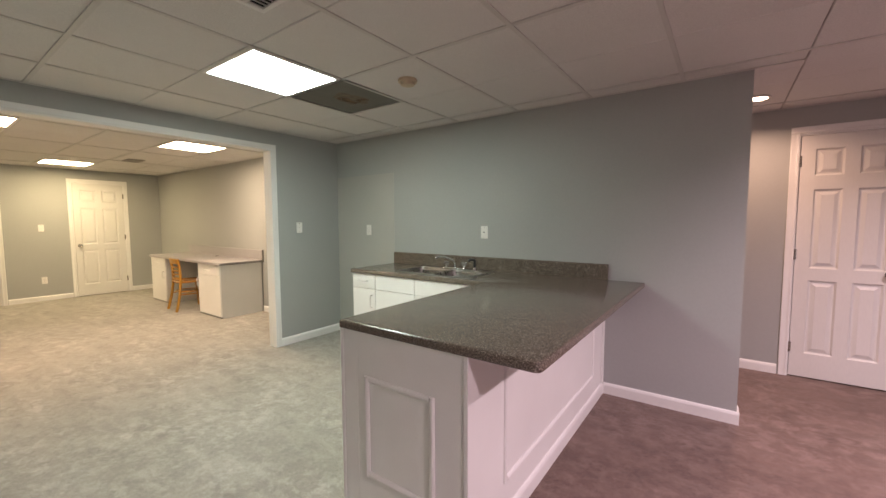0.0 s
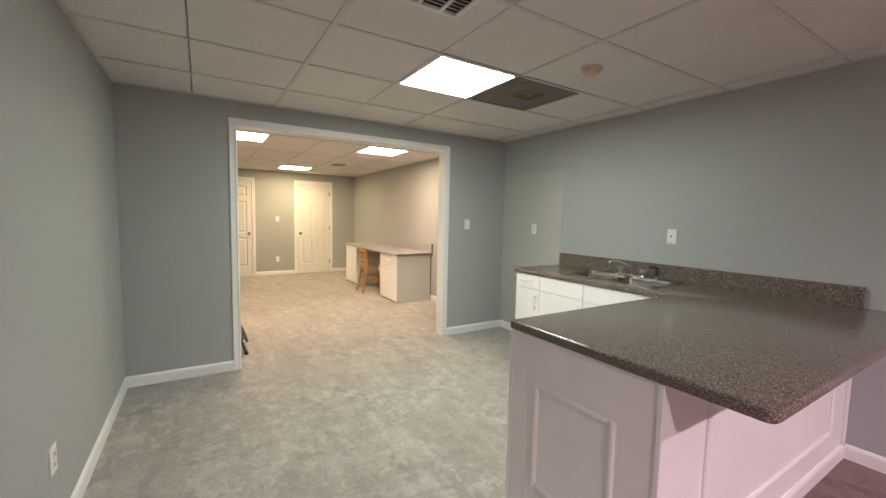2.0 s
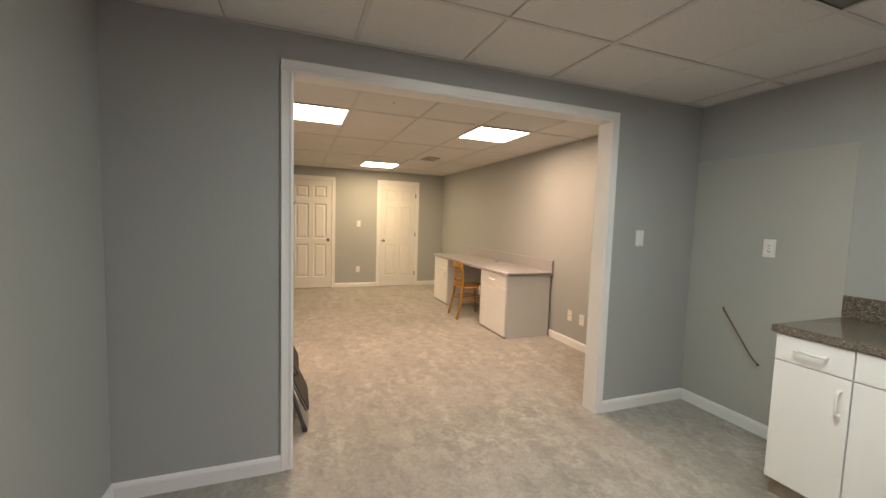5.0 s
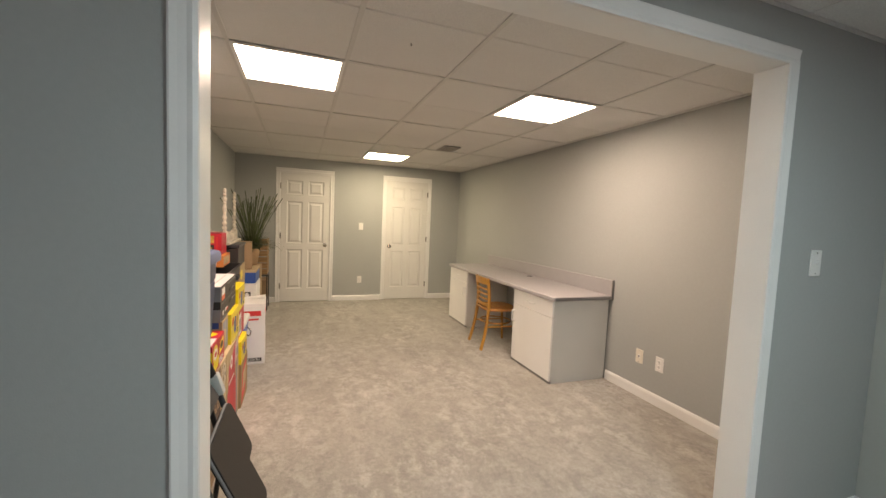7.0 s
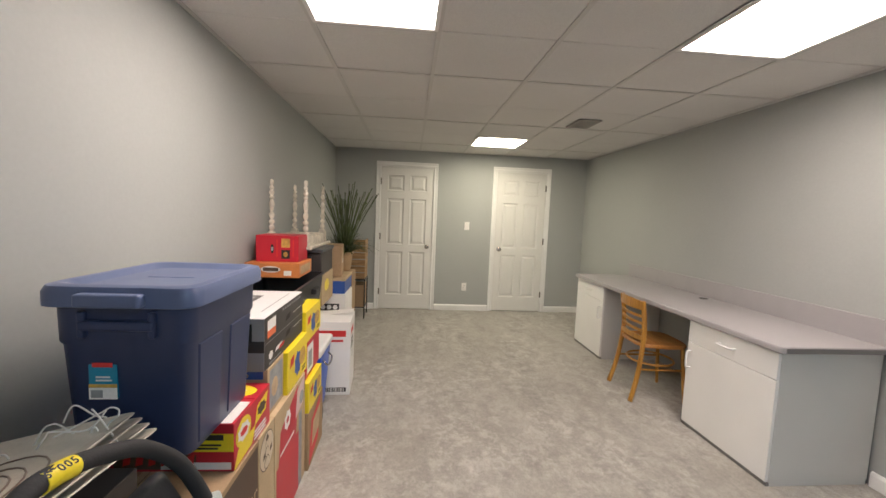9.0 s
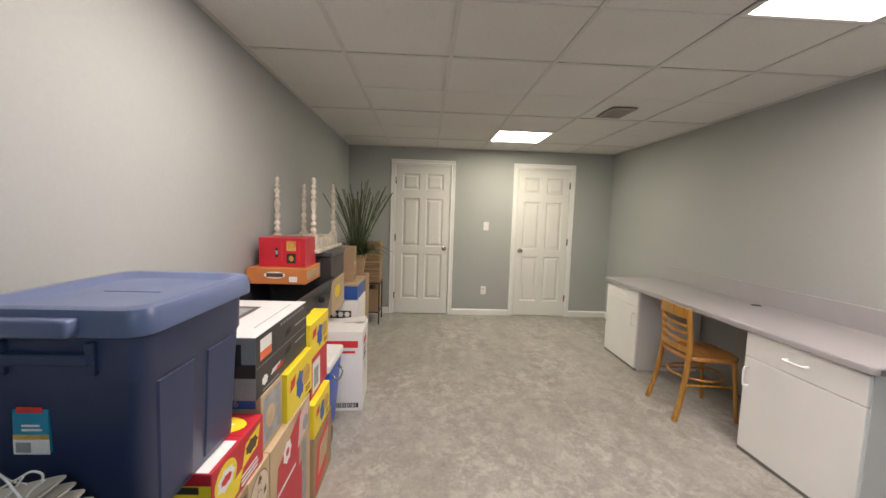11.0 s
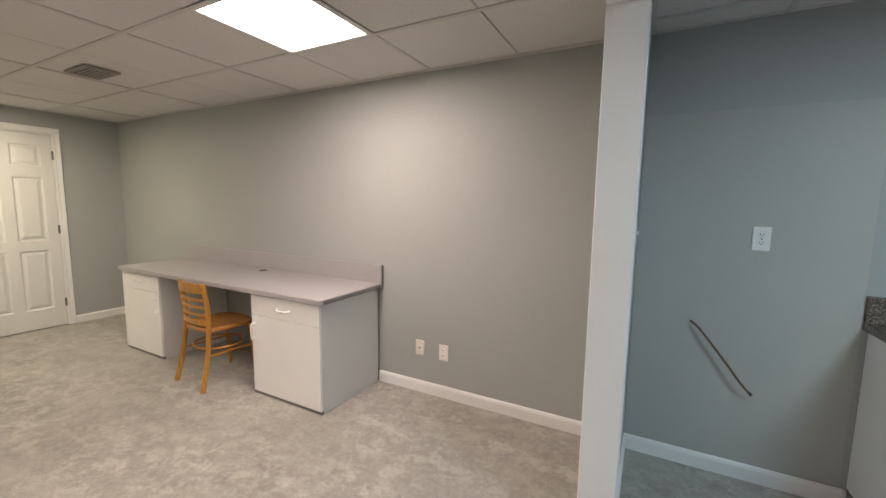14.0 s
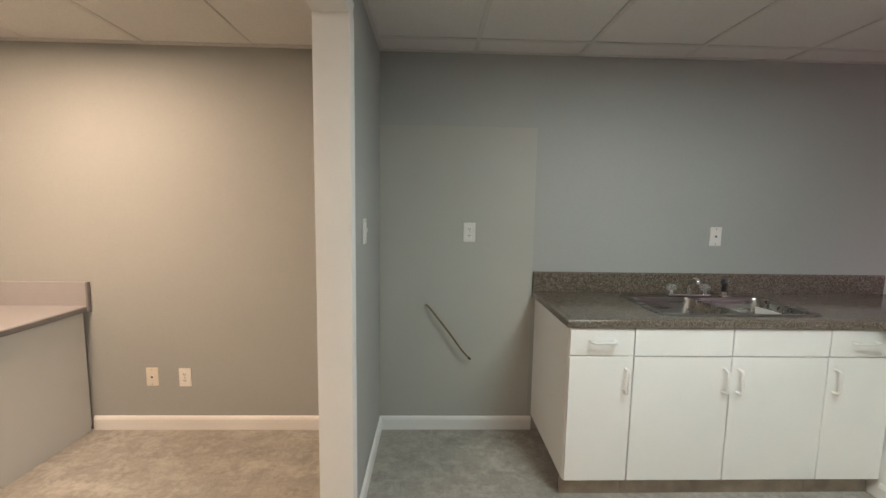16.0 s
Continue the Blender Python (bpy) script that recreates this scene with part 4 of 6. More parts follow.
def desk_unit(x0, x1, hand, label):
    t = thing("desk_cabinet", ((x0 + x1) / 2, 3.0, 0), label, "cabinet", "desk cabinets")
    part("body", boxed(x0, x1, DY + 0.042, NORTH - 0.016, 0.03, DZ - 0.0375), DESK_SIDE, t, "pale grey carcass")
    part("plinth", boxed(x0 + 0.004, x1 - 0.002, DY + 0.05, NORTH - 0.02, 0, 0.03), DESK_SIDE, t)
    zt = DZ - 0.04
    front(t, "drawer", x0, x1, 0.592, zt, DY + 0.042, pull_at=((x0 + x1) / 2, 0.665))
    hx = x0 + 0.04 if hand == "l" else x1 - 0.04
    front(t, "door", x0, x1, 0.022, 0.592, DY + 0.042, pull_at=(hx, 0.475), horizontal=False)
    part("kick_line", boxed(x0, x1, DY + 0.03, DY + 0.048, 0.002, 0.02), DESK_TRIM_SHADE, t, "dark kick strip")
    return t


desk_unit(-6.465, -5.80, "l", "white-fronted desk pedestal with a drawer and a door")
desk_unit(-8.285, -7.675, "r", "white-fronted desk pedestal with a drawer and a door")


def dining_chair():
    """Ladder-back chair, turned towards the desk."""
    c = (-6.955, 2.72, 0)
    t = thing("wooden_chair", c, "golden oak ladder-back chair pulled up to the desk", "chair", turn=-4)
    L = dict(local=True, smooth=True)
    # local: +y to the desk, seat centre at 0, 0
    bm = bmesh.new()
    n = 28
    rings = []
    for r, z in ((0.0, 0.452), (0.55, 0.449), (0.86, 0.455), (0.97, 0.456), (1.0, 0.449), (1.0, 0.430), (0.95, 0.424)):
        ring = []
        for k in range(n):
            a = 2 * math.pi * k / n
            cx, cy = math.cos(a), math.sin(a)
            q = (abs(cx) ** 4 + abs(cy) ** 4) ** -0.25
            ring.append(bm.verts.new((0.205 * r * cx * q * (1 + 0.06 * cy), 0.20 * r * cy * q + 0.02, z)))
        rings.append(ring)
    for a, b in zip(rings, rings[1:]):
        for k in range(n):
            bm.faces.new((a[k], b[k], b[(k + 1) % n], a[(k + 1) % n]))
    bm.faces.new(list(reversed(rings[-1])))
    bmesh.ops.remove_doubles(bm, verts=bm.verts[:], dist=0.0004)
    bmesh.ops.recalc_face_normals(bm, faces=bm.faces[:])
    part("seat", bm, OAK_FLAT, t, "dished solid oak seat", **L)
    for s in (-1, 1):
        # back post and leg in one sweep
        bm = tube(bmesh.new(), [(s * 0.190, -0.225, 0.0), (s * 0.178, -0.178, 0.20), (s * 0.168, -0.150, 0.42), (s * 0.166, -0.148, 0.60), (s * 0.168, -0.175, 0.79)], 0.0185, 10, 5)
        part("back_leg", bm, OAK, t, **L)
        bm = cyl(bmesh.new(), (s * 0.17, 0.165, 0.432), (s * 0.192, 0.20, 0.0), 0.0165, 0.0125, 12)
        part("front_leg", bm, OAK, t, **L)
        bm = cyl(bmesh.new(), (s * 0.176, -0.172, 0.25), (s * 0.176, 0.178, 0.25), 0.0085, seg=8)
        part("side_stretcher", bm, OAK, t, **L)
    for z, h, d in ((0.752, 0.032, -0.170), (0.668, 0.0095, -0.158), (0.612, 0.0095, -0.150), (0.556, 0.0095, -0.147), (0.494, 0.018, -0.146)):
        bm = bmesh.new()
        m = 10
        grid = []
        for k in range(m + 1):
            x = -0.19 + 0.38 * k / m if h > 0.02 else -0.16 + 0.32 * k / m
            bow = -0.032 * (1 - (x / 0.19) ** 2)
            lift = 0.012 * (1 - (x / 0.19) ** 2) if h > 0.02 else 0
            grid.append([bm.verts.new((x, d + bow + oy, z + oz + (lift if oz > 0 else 0))) for oy, oz in ((-0.007, -h), (0.007, -h), (0.007, h), (-0.007, h))])
        for a, b in zip(grid, grid[1:]):
            for k in range(4):
                bm.faces.new((a[k], a[(k + 1) % 4], b[(k + 1) % 4], b[k]))
        bm.faces.new(grid[0])
        bm.faces.new(list(reversed(grid[-1])))
        bmesh.ops.recalc_face_normals(bm, faces=bm.faces[:])
        part("top_rail" if h > 0.02 else "slat", bm, OAK, t, local=True)
    # hoop stretcher under the seat
    hoop = [(0.178 * math.cos(a), 0.01 + 0.172 * math.sin(a), 0.285) for a in [2 * math.pi * k / 20 for k in range(21)]]
    part("hoop_stretcher", tube(bmesh.new(), hoop, 0.009, 8), OAK, t, **L)
    return t


dining_chair()

# ---- stored things along the south wall of the back room ----
CARD = material("brown_cardboard", (0.36, 0.245, 0.14), 0.85, vary=0.07, scale=9, fine=0.06, fine_scale=120, bump=0.12, bump_scale=90, stretch=(1, 1, 0.3))
CARD_PALE = material("pale_cardboard", (0.50, 0.38, 0.23), 0.85, vary=0.06, scale=9, fine=0.05, bump=0.1)
CARD_WHITE = material("white_carton", (0.80, 0.79, 0.775), 0.6, vary=0.03, scale=6, fine=0.02, bump=0.05)
CARD_RED = material("red_carton", (0.50, 0.017, 0.034), 0.42, vary=0.06, scale=8, fine=0.03, bump=0.04)
CARD_YELLOW = material("yellow_carton", (0.83, 0.66, 0.015), 0.4, vary=0.05, scale=8, fine=0.03, bump=0.04)
CARD_ORANGE = material("orange_carton", (0.62, 0.22, 0.06), 0.45, vary=0.08, scale=10, fine=0.04, bump=0.04)
CARD_GREY = material("grey_printed_carton", (0.30, 0.30, 0.31), 0.5, vary=0.05, scale=6, fine=0.03, bump=0.04)
CARD_CHAR = material("charcoal_printed_carton", (0.04, 0.036, 0.035), 0.45, vary=0.08, scale=6, fine=0.03, bump=0.04)
CARD_BLUE = material("blue_print", (0.03, 0.09, 0.36), 0.45, vary=0.06, bump=0.03)
INK = material("black_ink", (0.02, 0.02, 0.02), 0.6, bump=0)
BROWN_INK = material("brown_print", (0.09, 0.055, 0.035), 0.6, vary=0.1, bump=0)
WHITE_INK = material("white_print", (0.80, 0.79, 0.77), 0.55, vary=0.02, bump=0)
RED_INK = material("red_print", (0.60, 0.03, 0.03), 0.5, vary=0.05, bump=0)
ORANGE_INK = material("orange_print", (0.75, 0.16, 0.05), 0.5, bump=0)
PINK_INK = material("pale_pink_print", (0.66, 0.50, 0.48), 0.5, vary=0.08, scale=24, bump=0)
PALE_INK = material("pale_grey_print", (0.60, 0.60, 0.60), 0.5, vary=0.03, bump=0)
DEVICE_INK = material("dark_grey_print", (0.075, 0.07, 0.072), 0.5, vary=0.15, scale=18, bump=0)
TEAL_INK = material("teal_print", (0.02, 0.24, 0.40), 0.5, bump=0)
CREAM_INK = material("cream_print", (0.62, 0.52, 0.38), 0.6, vary=0.08, scale=20, bump=0)
TAN_INK = material("tan_print", (0.52, 0.38, 0.23), 0.6, vary=0.15, scale=20, bump=0)
GREY_INK = material("grey_print", (0.30, 0.31, 0.32), 0.6, vary=0.2, scale=25, bump=0)
GOLD_INK = material("gold_print", (0.55, 0.34, 0.07), 0.45, vary=0.3, scale=30, bump=0)
BLUE_BIN = material("blue_storage_plastic", (0.030, 0.043, 0.105), 0.36, vary=0.06, scale=5, fine=0.04, fine_scale=300, bump=0.10, bump_scale=420)
BLUE_LID = material("blue_lid_plastic", (0.105, 0.135, 0.25), 0.33, vary=0.05, scale=5, fine=0.03, fine_scale=300, bump=0.08, bump_scale=420)
COOLER_BLUE = material("bright_blue_plastic", (0.012, 0.075, 0.50), 0.36, vary=0.04, bump=0.03)
COOLER_WHITE = material("white_cooler_plastic", (0.74, 0.74, 0.72), 0.4, vary=0.04, bump=0.03)
FOAM = material("black_foam_grip", (0.020, 0.020, 0.022), 0.75, vary=0.15, scale=40, bump=0.3, bump_scale=260)
GREY_TUBE = material("dark_grey_tube", (0.055, 0.06, 0.068), 0.38, vary=0.08, bump=0.02)
TREAD = material("black_ribbed_tread", (0.020, 0.018, 0.017), 0.6, vary=0.12, scale=60, bump=0.35, bump_scale=300)
EDGE_GREY = material("grey_edge_plastic", (0.20, 0.215, 0.23), 0.5, vary=0.05, bump=0)
PAD = material("charcoal_padded_vinyl", (0.035, 0.035, 0.038), 0.48, vary=0.1, scale=14, bump=0.15, bump_scale=160)
BRACKET = material("pale_grey_plastic", (0.50, 0.53, 0.53), 0.5, vary=0.04, bump=0.02)
CHINA = material("cream_stoneware", (0.62, 0.58, 0.50), 0.22, vary=0.05, scale=12, bump=0.02)
CHINA_BAND = material("brown_plate_band", (0.16, 0.11, 0.08), 0.3, vary=0.1, bump=0)
WIRE = material("white_coated_wire", (0.72, 0.72, 0.70), 0.35, vary=0.03, bump=0)
CHALK = material("chalky_white_paint", (0.60, 0.55, 0.46), 0.7, vary=0.22, scale=26, fine=0.1, fine_scale=120, bump=0.25, bump_scale=120)
POT = material("tan_clay_pot", (0.42, 0.29, 0.16), 0.7, vary=0.12, scale=10, bump=0.1)
LEAF = material("dark_reed_green", (0.062, 0.085, 0.026), 0.5, vary=0.3, scale=14, fine=0.1, bump=0.05, per_object=0.3)
LEAF_PALE = material("pale_reed_green", (0.13, 0.16, 0.075), 0.55, vary=0.25, scale=14, bump=0.05)
WICKER = wood_material("crate_wood", (0.24, 0.14, 0.065), (0.42, 0.27, 0.14), 0.7, axis=1)


def print_on(parent, size, face, u0, u1, v0, v1, mat, name="print", label="", lift=0.0007, shape="rect"):
    """A flat printed field on a carton's face, in fractions of the face; seen from outside, u runs to the right and v up."""
    lx, ly, lz = size
    bm = bmesh.new()

    def P(u, v):
        if face == "+y":
            return (lx * (0.5 - u), ly / 2 + lift, lz * v)
        if face == "+x":
            return (lx / 2 + lift, ly * (u - 0.5), lz * v)
        return (lx * (u - 0.5), ly * (v - 0.5), lz + lift)
    if shape == "rect":
        vs = [P(u0, v0), P(u1, v0), P(u1, v1), P(u0, v1)]
    else:
        n = {"oval": 22, "hex": 6, "star": 14, "slant": 0}[shape]
        cu, cv, ru, rv = (u0 + u1) / 2, (v0 + v1) / 2, (u1 - u0) / 2, (v1 - v0) / 2
        if shape == "slant":
            k = 0.18 * (u1 - u0)
            vs = [P(u0, v0), P(u1 - k, v0 + 0.18 * (v1 - v0)), P(u1, v1), P(u0 + k, v1 - 0.18 * (v1 - v0))]
        else:
            vs = []
            for q in range(n):
                a = 2 * math.pi * q / n
                w = 1.0 if shape != "star" or q % 2 == 0 else 0.80
                vs.append(P(cu + ru * w * math.cos(a), cv + rv * w * math.sin(a)))
    bm.faces.new([bm.verts.new(p) for p in vs])
    bmesh.ops.recalc_face_normals(bm, faces=bm.faces[:])
    f = bm.faces[0]
    f.normal_update()
    out = Vector({"+y": (0, 1, 0), "+x": (1, 0, 0), "top": (0, 0, 1)}[face])
    if f.normal.dot(out) < 0:
        f.normal_flip()
    return part(name, bm, mat, parent, label, local=True)


def bars(parent, size, face, u0, u1, v0, v1, n, mat, lift=0.0014):
    """Unreadable lines of writing as short bars."""
    rnd = random.Random(int(1000 * (u0 + v0 + n)))
    for k in range(n):
        va = v0 + (v1 - v0) * (k + 0.15) / n
        vb = v0 + (v1 - v0) * (k + 0.75) / n
        print_on(parent, size, face, u0, u0 + (u1 - u0) * rnd.uniform(0.6, 1.0), va, vb, mat, "writing_bar", lift=lift)


def lettering(parent, size, face, text, u, v, height, mat, lift=0.0015, tilt=0.0, label="printed word"):
    cu = bpy.data.curves.new("lettering", "FONT")
    cu.body, cu.size, cu.align_x, cu.align_y = text, height, "CENTER", "CENTER"
    ob = bpy.data.objects.new("lettering_curve", cu)
    scene.collection.objects.link(ob)
    me = bpy.data.meshes.new_from_object(ob)
    bpy.data.objects.remove(ob)
    bm = bmesh.new()
    bm.from_mesh(me)
    bpy.data.meshes.remove(me)
    lx, ly, lz = size
    m = {"+y": pose(lx * (0.5 - u), ly / 2 + lift, lz * v, 90, 0, 180), "+x": pose(lx / 2 + lift, ly * (u - 0.5), lz * v, 90, 0, 90)}[face]
    bm.transform(m @ Matrix.Rotation(radians(tilt), 4, "Z"))
    return part("lettering", bm, mat, parent, label, local=True)


def carton(label, x0, x1, y0, y1, z0, z1, mat, turn=0.0, tape=None, group="stacked boxes", name="cardboard_box", category="box"):
    """A closed carton with folded edges and a top seam; returns the thing and its size."""
    size = (x1 - x0, y1 - y0, z1 - z0)
    lx, ly, lz = size
    t = thing(name, ((x0 + x1) / 2, (y0 + y1) / 2, z0), label, category, group, turn)
    bm = bmesh.new()
    cuboid(bm, -lx / 2, lx / 2, -ly / 2, ly / 2, 0, lz, 0.003, 2)
    # slight bulge and wear
    for v in bm.verts:
        k = noise.noise(Vector((v.co.x * 9 + x0 * 5, v.co.y * 9 + y0 * 7, v.co.z * 9 + z0)))
        v.co += Vector((k, -k, k * 0.5)) * 0.0012
    part("body", bm, mat, t, local=True)
    if tape:
        part("tape", boxed(-lx / 2 + 0.01, lx / 2 - 0.01, -0.024, 0.024, lz + 0.0003, lz + 0.0016), tape, t, "strip of packing tape", local=True)
        part("top_seam", boxed(-lx / 2 + 0.004, lx / 2 - 0.004, -0.001, 0.001, lz - 0.001, lz + 0.0022), BROWN_INK, t, "seam between flaps", local=True)
    return t, size


# brown flat-pack carton with a dark name panel
t, s = carton("long brown cardboard box with a dark printed panel", -5.362, -4.95, -0.325, 0.195, 0, 0.553, CARD, tape=CARD_PALE)
print_on(t, s, "+y", 0.20, 0.985, 0.46, 0.965, BROWN_INK, "panel", "dark brown printed panel")
lettering(t, s, "+y", "Modular", 0.62, 0.66, 0.085, TAN_INK)
for k in range(3):
    print_on(t, s, "+y", 0.30 + 0.05 * k, 0.85, 0.10 + 0.1 * k, 0.115 + 0.1 * k, BROWN_INK, "line")
t, s = carton("tan cardboard box with an oval snowman sticker", -5.522, -5.364, -0.325, 0.197, 0, 0.553, CARD_PALE)
print_on(t, s, "+y", 0.03, 0.96, 0.70, 0.975, BROWN_INK, "oval_label", "oval cream label", shape="oval")
print_on(t, s, "+y", 0.05, 0.94, 0.707, 0.968, CREAM_INK, "oval_field", lift=0.0012, shape="oval")
for cy, r in ((0.755, 0.13), (0.83, 0.10), (0.885, 0.07)):
    print_on(t, s, "+y", 0.48 - r * 1.25, 0.48 + r * 1.25, cy - r * 0.36, cy + r * 0.36, BROWN_INK, "drawn_ring", lift=0.0017, shape="oval")
    print_on(t, s, "+y", 0.48 - r * 1.1, 0.48 + r * 1.1, cy - r * 0.315, cy + r * 0.315, CREAM_INK, "drawn_ball", lift=0.0021, shape="oval")
print_on(t, s, "+y", 0.40, 0.58, 0.915, 0.935, BROWN_INK, "drawn_hat", lift=0.0024)
print_on(t, s, "+y", 0.44, 0.54, 0.935, 0.955, BROWN_INK, "drawn_hat", lift=0.0024)
for k, tilt in ((0.22, "slant"), (0.66, "slant")):
    print_on(t, s, "+y", k, k + 0.16, 0.80, 0.845, BROWN_INK, "drawn_twig", lift=0.0023, shape=tilt)
t, s = carton("red gift carton with a white flower-shaped emblem, wrapped", -5.985, -5.524, -0.325, 0.2, 0, 0.553, CARD_PALE, turn=0)
print_on(t, s, "+y", 0.02, 0.72, 0.0, 0.985, CARD_RED, "red_wrap", "red printed field", shape="slant")
print_on(t, s, "+y", 0.04, 0.74, 0.0, 0.55, CARD_RED, "red_wrap", lift=0.0009)
print_on(t, s, "+y", 0.25, 0.46, 0.735, 0.905, WHITE_INK, "emblem", "white flower-shaped emblem", 0.0014, shape="star")
print_on(t, s, "+y", 0.31, 0.40, 0.79, 0.85, CARD_RED, "emblem_core", lift=0.0018, shape="star")
bars(t, s, "+y", 0.14, 0.62, 0.60, 0.64, 1, WHITE_INK)
print_on(t, s, "+y", 0.62, 0.96, 0.70, 0.985, PINK_INK, "pink_field", "pale pink printed corner", lift=0.0012, shape="slant")
print_on(t, s, "+y", 0.76, 0.92, 0.76, 0.88, GREY_INK, "small_picture", lift=0.0016, shape="oval")
print_on(t, s, "+y", 0.74, 0.86, 0.0, 0.70, GREY_INK, "grey_strip", "crumpled clear wrap", 0.0012)
print_on(t, s, "+y", 0.87, 0.99, 0.0, 0.66, TAN_INK, "tan_strip", lift=0.0012)
t, s = carton("brown carton with a red printed side on the carpet", -6.33, -5.99, -0.30, 0.217, 0, 0.316, CARD)
print_on(t, s, "+y", 0.05, 0.80, 0.05, 0.95, RED_INK, "red_field", shape="slant")
print_on(t, s, "+y", 0.2, 0.8, 0.3, 0.8, TAN_INK, "picture", lift=0.0013, shape="slant")

# snack carton, red and yellow, one flap open
t, s = carton("red and yellow snack carton with a torn-open top", -5.49, -5.185, -0.19, 0.19, 0.555, 0.712, CARD_RED, turn=-1.0)
print_on(t, s, "+x", 0.0, 1.0, 0.42, 0.80, CARD_YELLOW, "yellow_band")
print_on(t, s, "+x", 0.30, 0.92, 0.66, 0.78, INK, "writing_bar", lift=0.0013)
bars(t, s, "+x", 0.34, 0.95, 0.46, 0.60, 2, INK)
print_on(t, s, "+x", 0.42, 0.98, 0.05, 0.20, WHITE_INK, "white_strip", lift=0.0012)
print_on(t, s, "+x", 0.05, 0.70, 0.05, 0.36, BROWN_INK, "food_picture", lift=0.0010)
for k in range(6):
    print_on(t, s, "+x", 0.12 + 0.1 * k, 0.19 + 0.1 * k, 0.12, 0.38, RED_INK, "food_piece", lift=0.0016, shape="slant")
print_on(t, s, "+y", 0.0, 0.55, 0.0, 0.42, CARD_YELLOW, "yellow_wave", shape="slant")
print_on(t, s, "+y", 0.04, 0.42, 0.30, 0.92, CARD_YELLOW, "logo_field", lift=0.0012, shape="oval")
print_on(t, s, "+y", 0.07, 0.39, 0.40, 0.82, WHITE_INK, "logo_shape", lift=0.0017, shape="star")
print_on(t, s, "+y", 0.13, 0.33, 0.52, 0.70, RED_INK, "logo_core", lift=0.0021, shape="star")
print_on(t, s, "+y", 0.52, 0.92, 0.40, 0.90, CARD_YELLOW, "side_field", lift=0.0012, shape="slant")
print_on(t, s, "+y", 0.58, 0.86, 0.50, 0.80, BROWN_INK, "side_picture", lift=0.0017, shape="star")
bars(t, s, "+y", 0.50, 0.95, 0.06, 0.30, 3, WHITE_INK)
print_on(t, s, "top", 0.52, 0.99, 0.02, 0.98, WHITE_INK, "open_flap", "bare white inside flap", 0.0012)
print_on(t, s, "top", 0.08, 0.44, 0.45, 0.95, CARD_YELLOW, "top_logo", lift=0.0012, shape="oval")
print_on(t, s, "top", 0.14, 0.38, 0.55, 0.86, WHITE_INK, "top_logo_shape", lift=0.0017, shape="star")
print_on(t, s, "top", 0.19, 0.33, 0.64, 0.78, RED_INK, "top_logo_core", lift=0.0021, shape="star")
bm = boxed(-0.15, -0.02, -0.02, 0.185, 0, 0.002)
bm.transform(pose(0.0, 0.0, s[2] + 0.002, -1, -1, 0))
part("lid_flap", bm, CARD_RED, t, "lifted red flap", local=True)

# number box and pale picture box under the printer carton
t, s = carton("tan carton with a dark blue number label", -5.70, -5.505, -0.25, 0.178, 0.555, 0.757, CARD_PALE)
print_on(t, s, "+x", 0.62, 0.96, 0.80, 0.98, CARD_BLUE, "blue_label")
lettering(t, s, "+x", "36", 0.79, 0.89, 0.036, TAN_INK)
print_on(t, s, "+y", 0.1, 0.9, 0.1, 0.92, GREY_INK, "picture")
print_on(t, s, "+y", 0.2, 0.6, 0.3, 0.7, TAN_INK, "picture_detail", lift=0.0013, shape="oval")


def toy_box(x0, x1, y0, y1, z0, z1, label):
    t, s = carton(label, x0, x1, y0, y1, z0, z1, CARD_YELLOW)
    print_on(t, s, "+y", 0.06, 0.94, 0.08, 0.88, CARD_YELLOW, "field")
    print_on(t, s, "+y", 0.30, 0.66, 0.14, 0.80, CARD_BLUE, "blue_shape", lift=0.0012, shape="star")
    print_on(t, s, "+y", 0.55, 0.90, 0.30, 0.74, GOLD_INK, "figure_shape", lift=0.0016, shape="oval")
    print_on(t, s, "+y", 0.08, 0.30, 0.55, 0.82, RED_INK, "red_shape", lift=0.0016, shape="slant")
    bars(t, s, "+y", 0.70, 0.93, 0.1, 0.24, 2, INK)
    print_on(t, s, "+x", 0.25, 0.75, 0.62, 0.85, RED_INK, "red_label", lift=0.0011)
    print_on(t, s, "+x", 0.25, 0.75, 0.10, 0.55, CARD_BLUE, "blue_label", lift=0.0011)
    print_on(t, s, "+x", 0.38, 0.62, 0.40, 0.52, GOLD_INK, "gold_label", lift=0.0016, shape="oval")
    return t


toy_box(-6.03, -5.705, 0.09, 0.195, 0.555, 0.752, "bright yellow toy box with blue and red printing")
toy_box(-6.285, -5.995, 0.11, 0.218, 0.317, 0.482, "bright yellow toy box standing near the carpet")
toy_box(-6.355, -6.02, 0.113, 0.192, 0.682, 0.855, "bright yellow toy box with a pale printed side")
t, s = carton("red and white picture carton", -6.335, -6.035, 0.06, 0.19, 0.484, 0.68, CARD_RED)
print_on(t, s, "+y", 0.08, 0.52, 0.10, 0.88, WHITE_INK, "white_panel")
print_on(t, s, "+y", 0.16, 0.42, 0.22, 0.70, GREY_INK, "picture", lift=0.0013)
t, s = carton("brown carton carrying the black tub", -6.84, -6.34, -0.34, -0.205, 0, 0.506, CARD)
t, s = carton("brown carton under the black tub", -6.84, -6.34, -0.33, 0.05, 0.508, 0.64, CARD)
t, s = carton("tan carton under the printer carton", -6.22, -5.705, -0.30, 0.055, 0.555, 0.757, CARD_PALE)

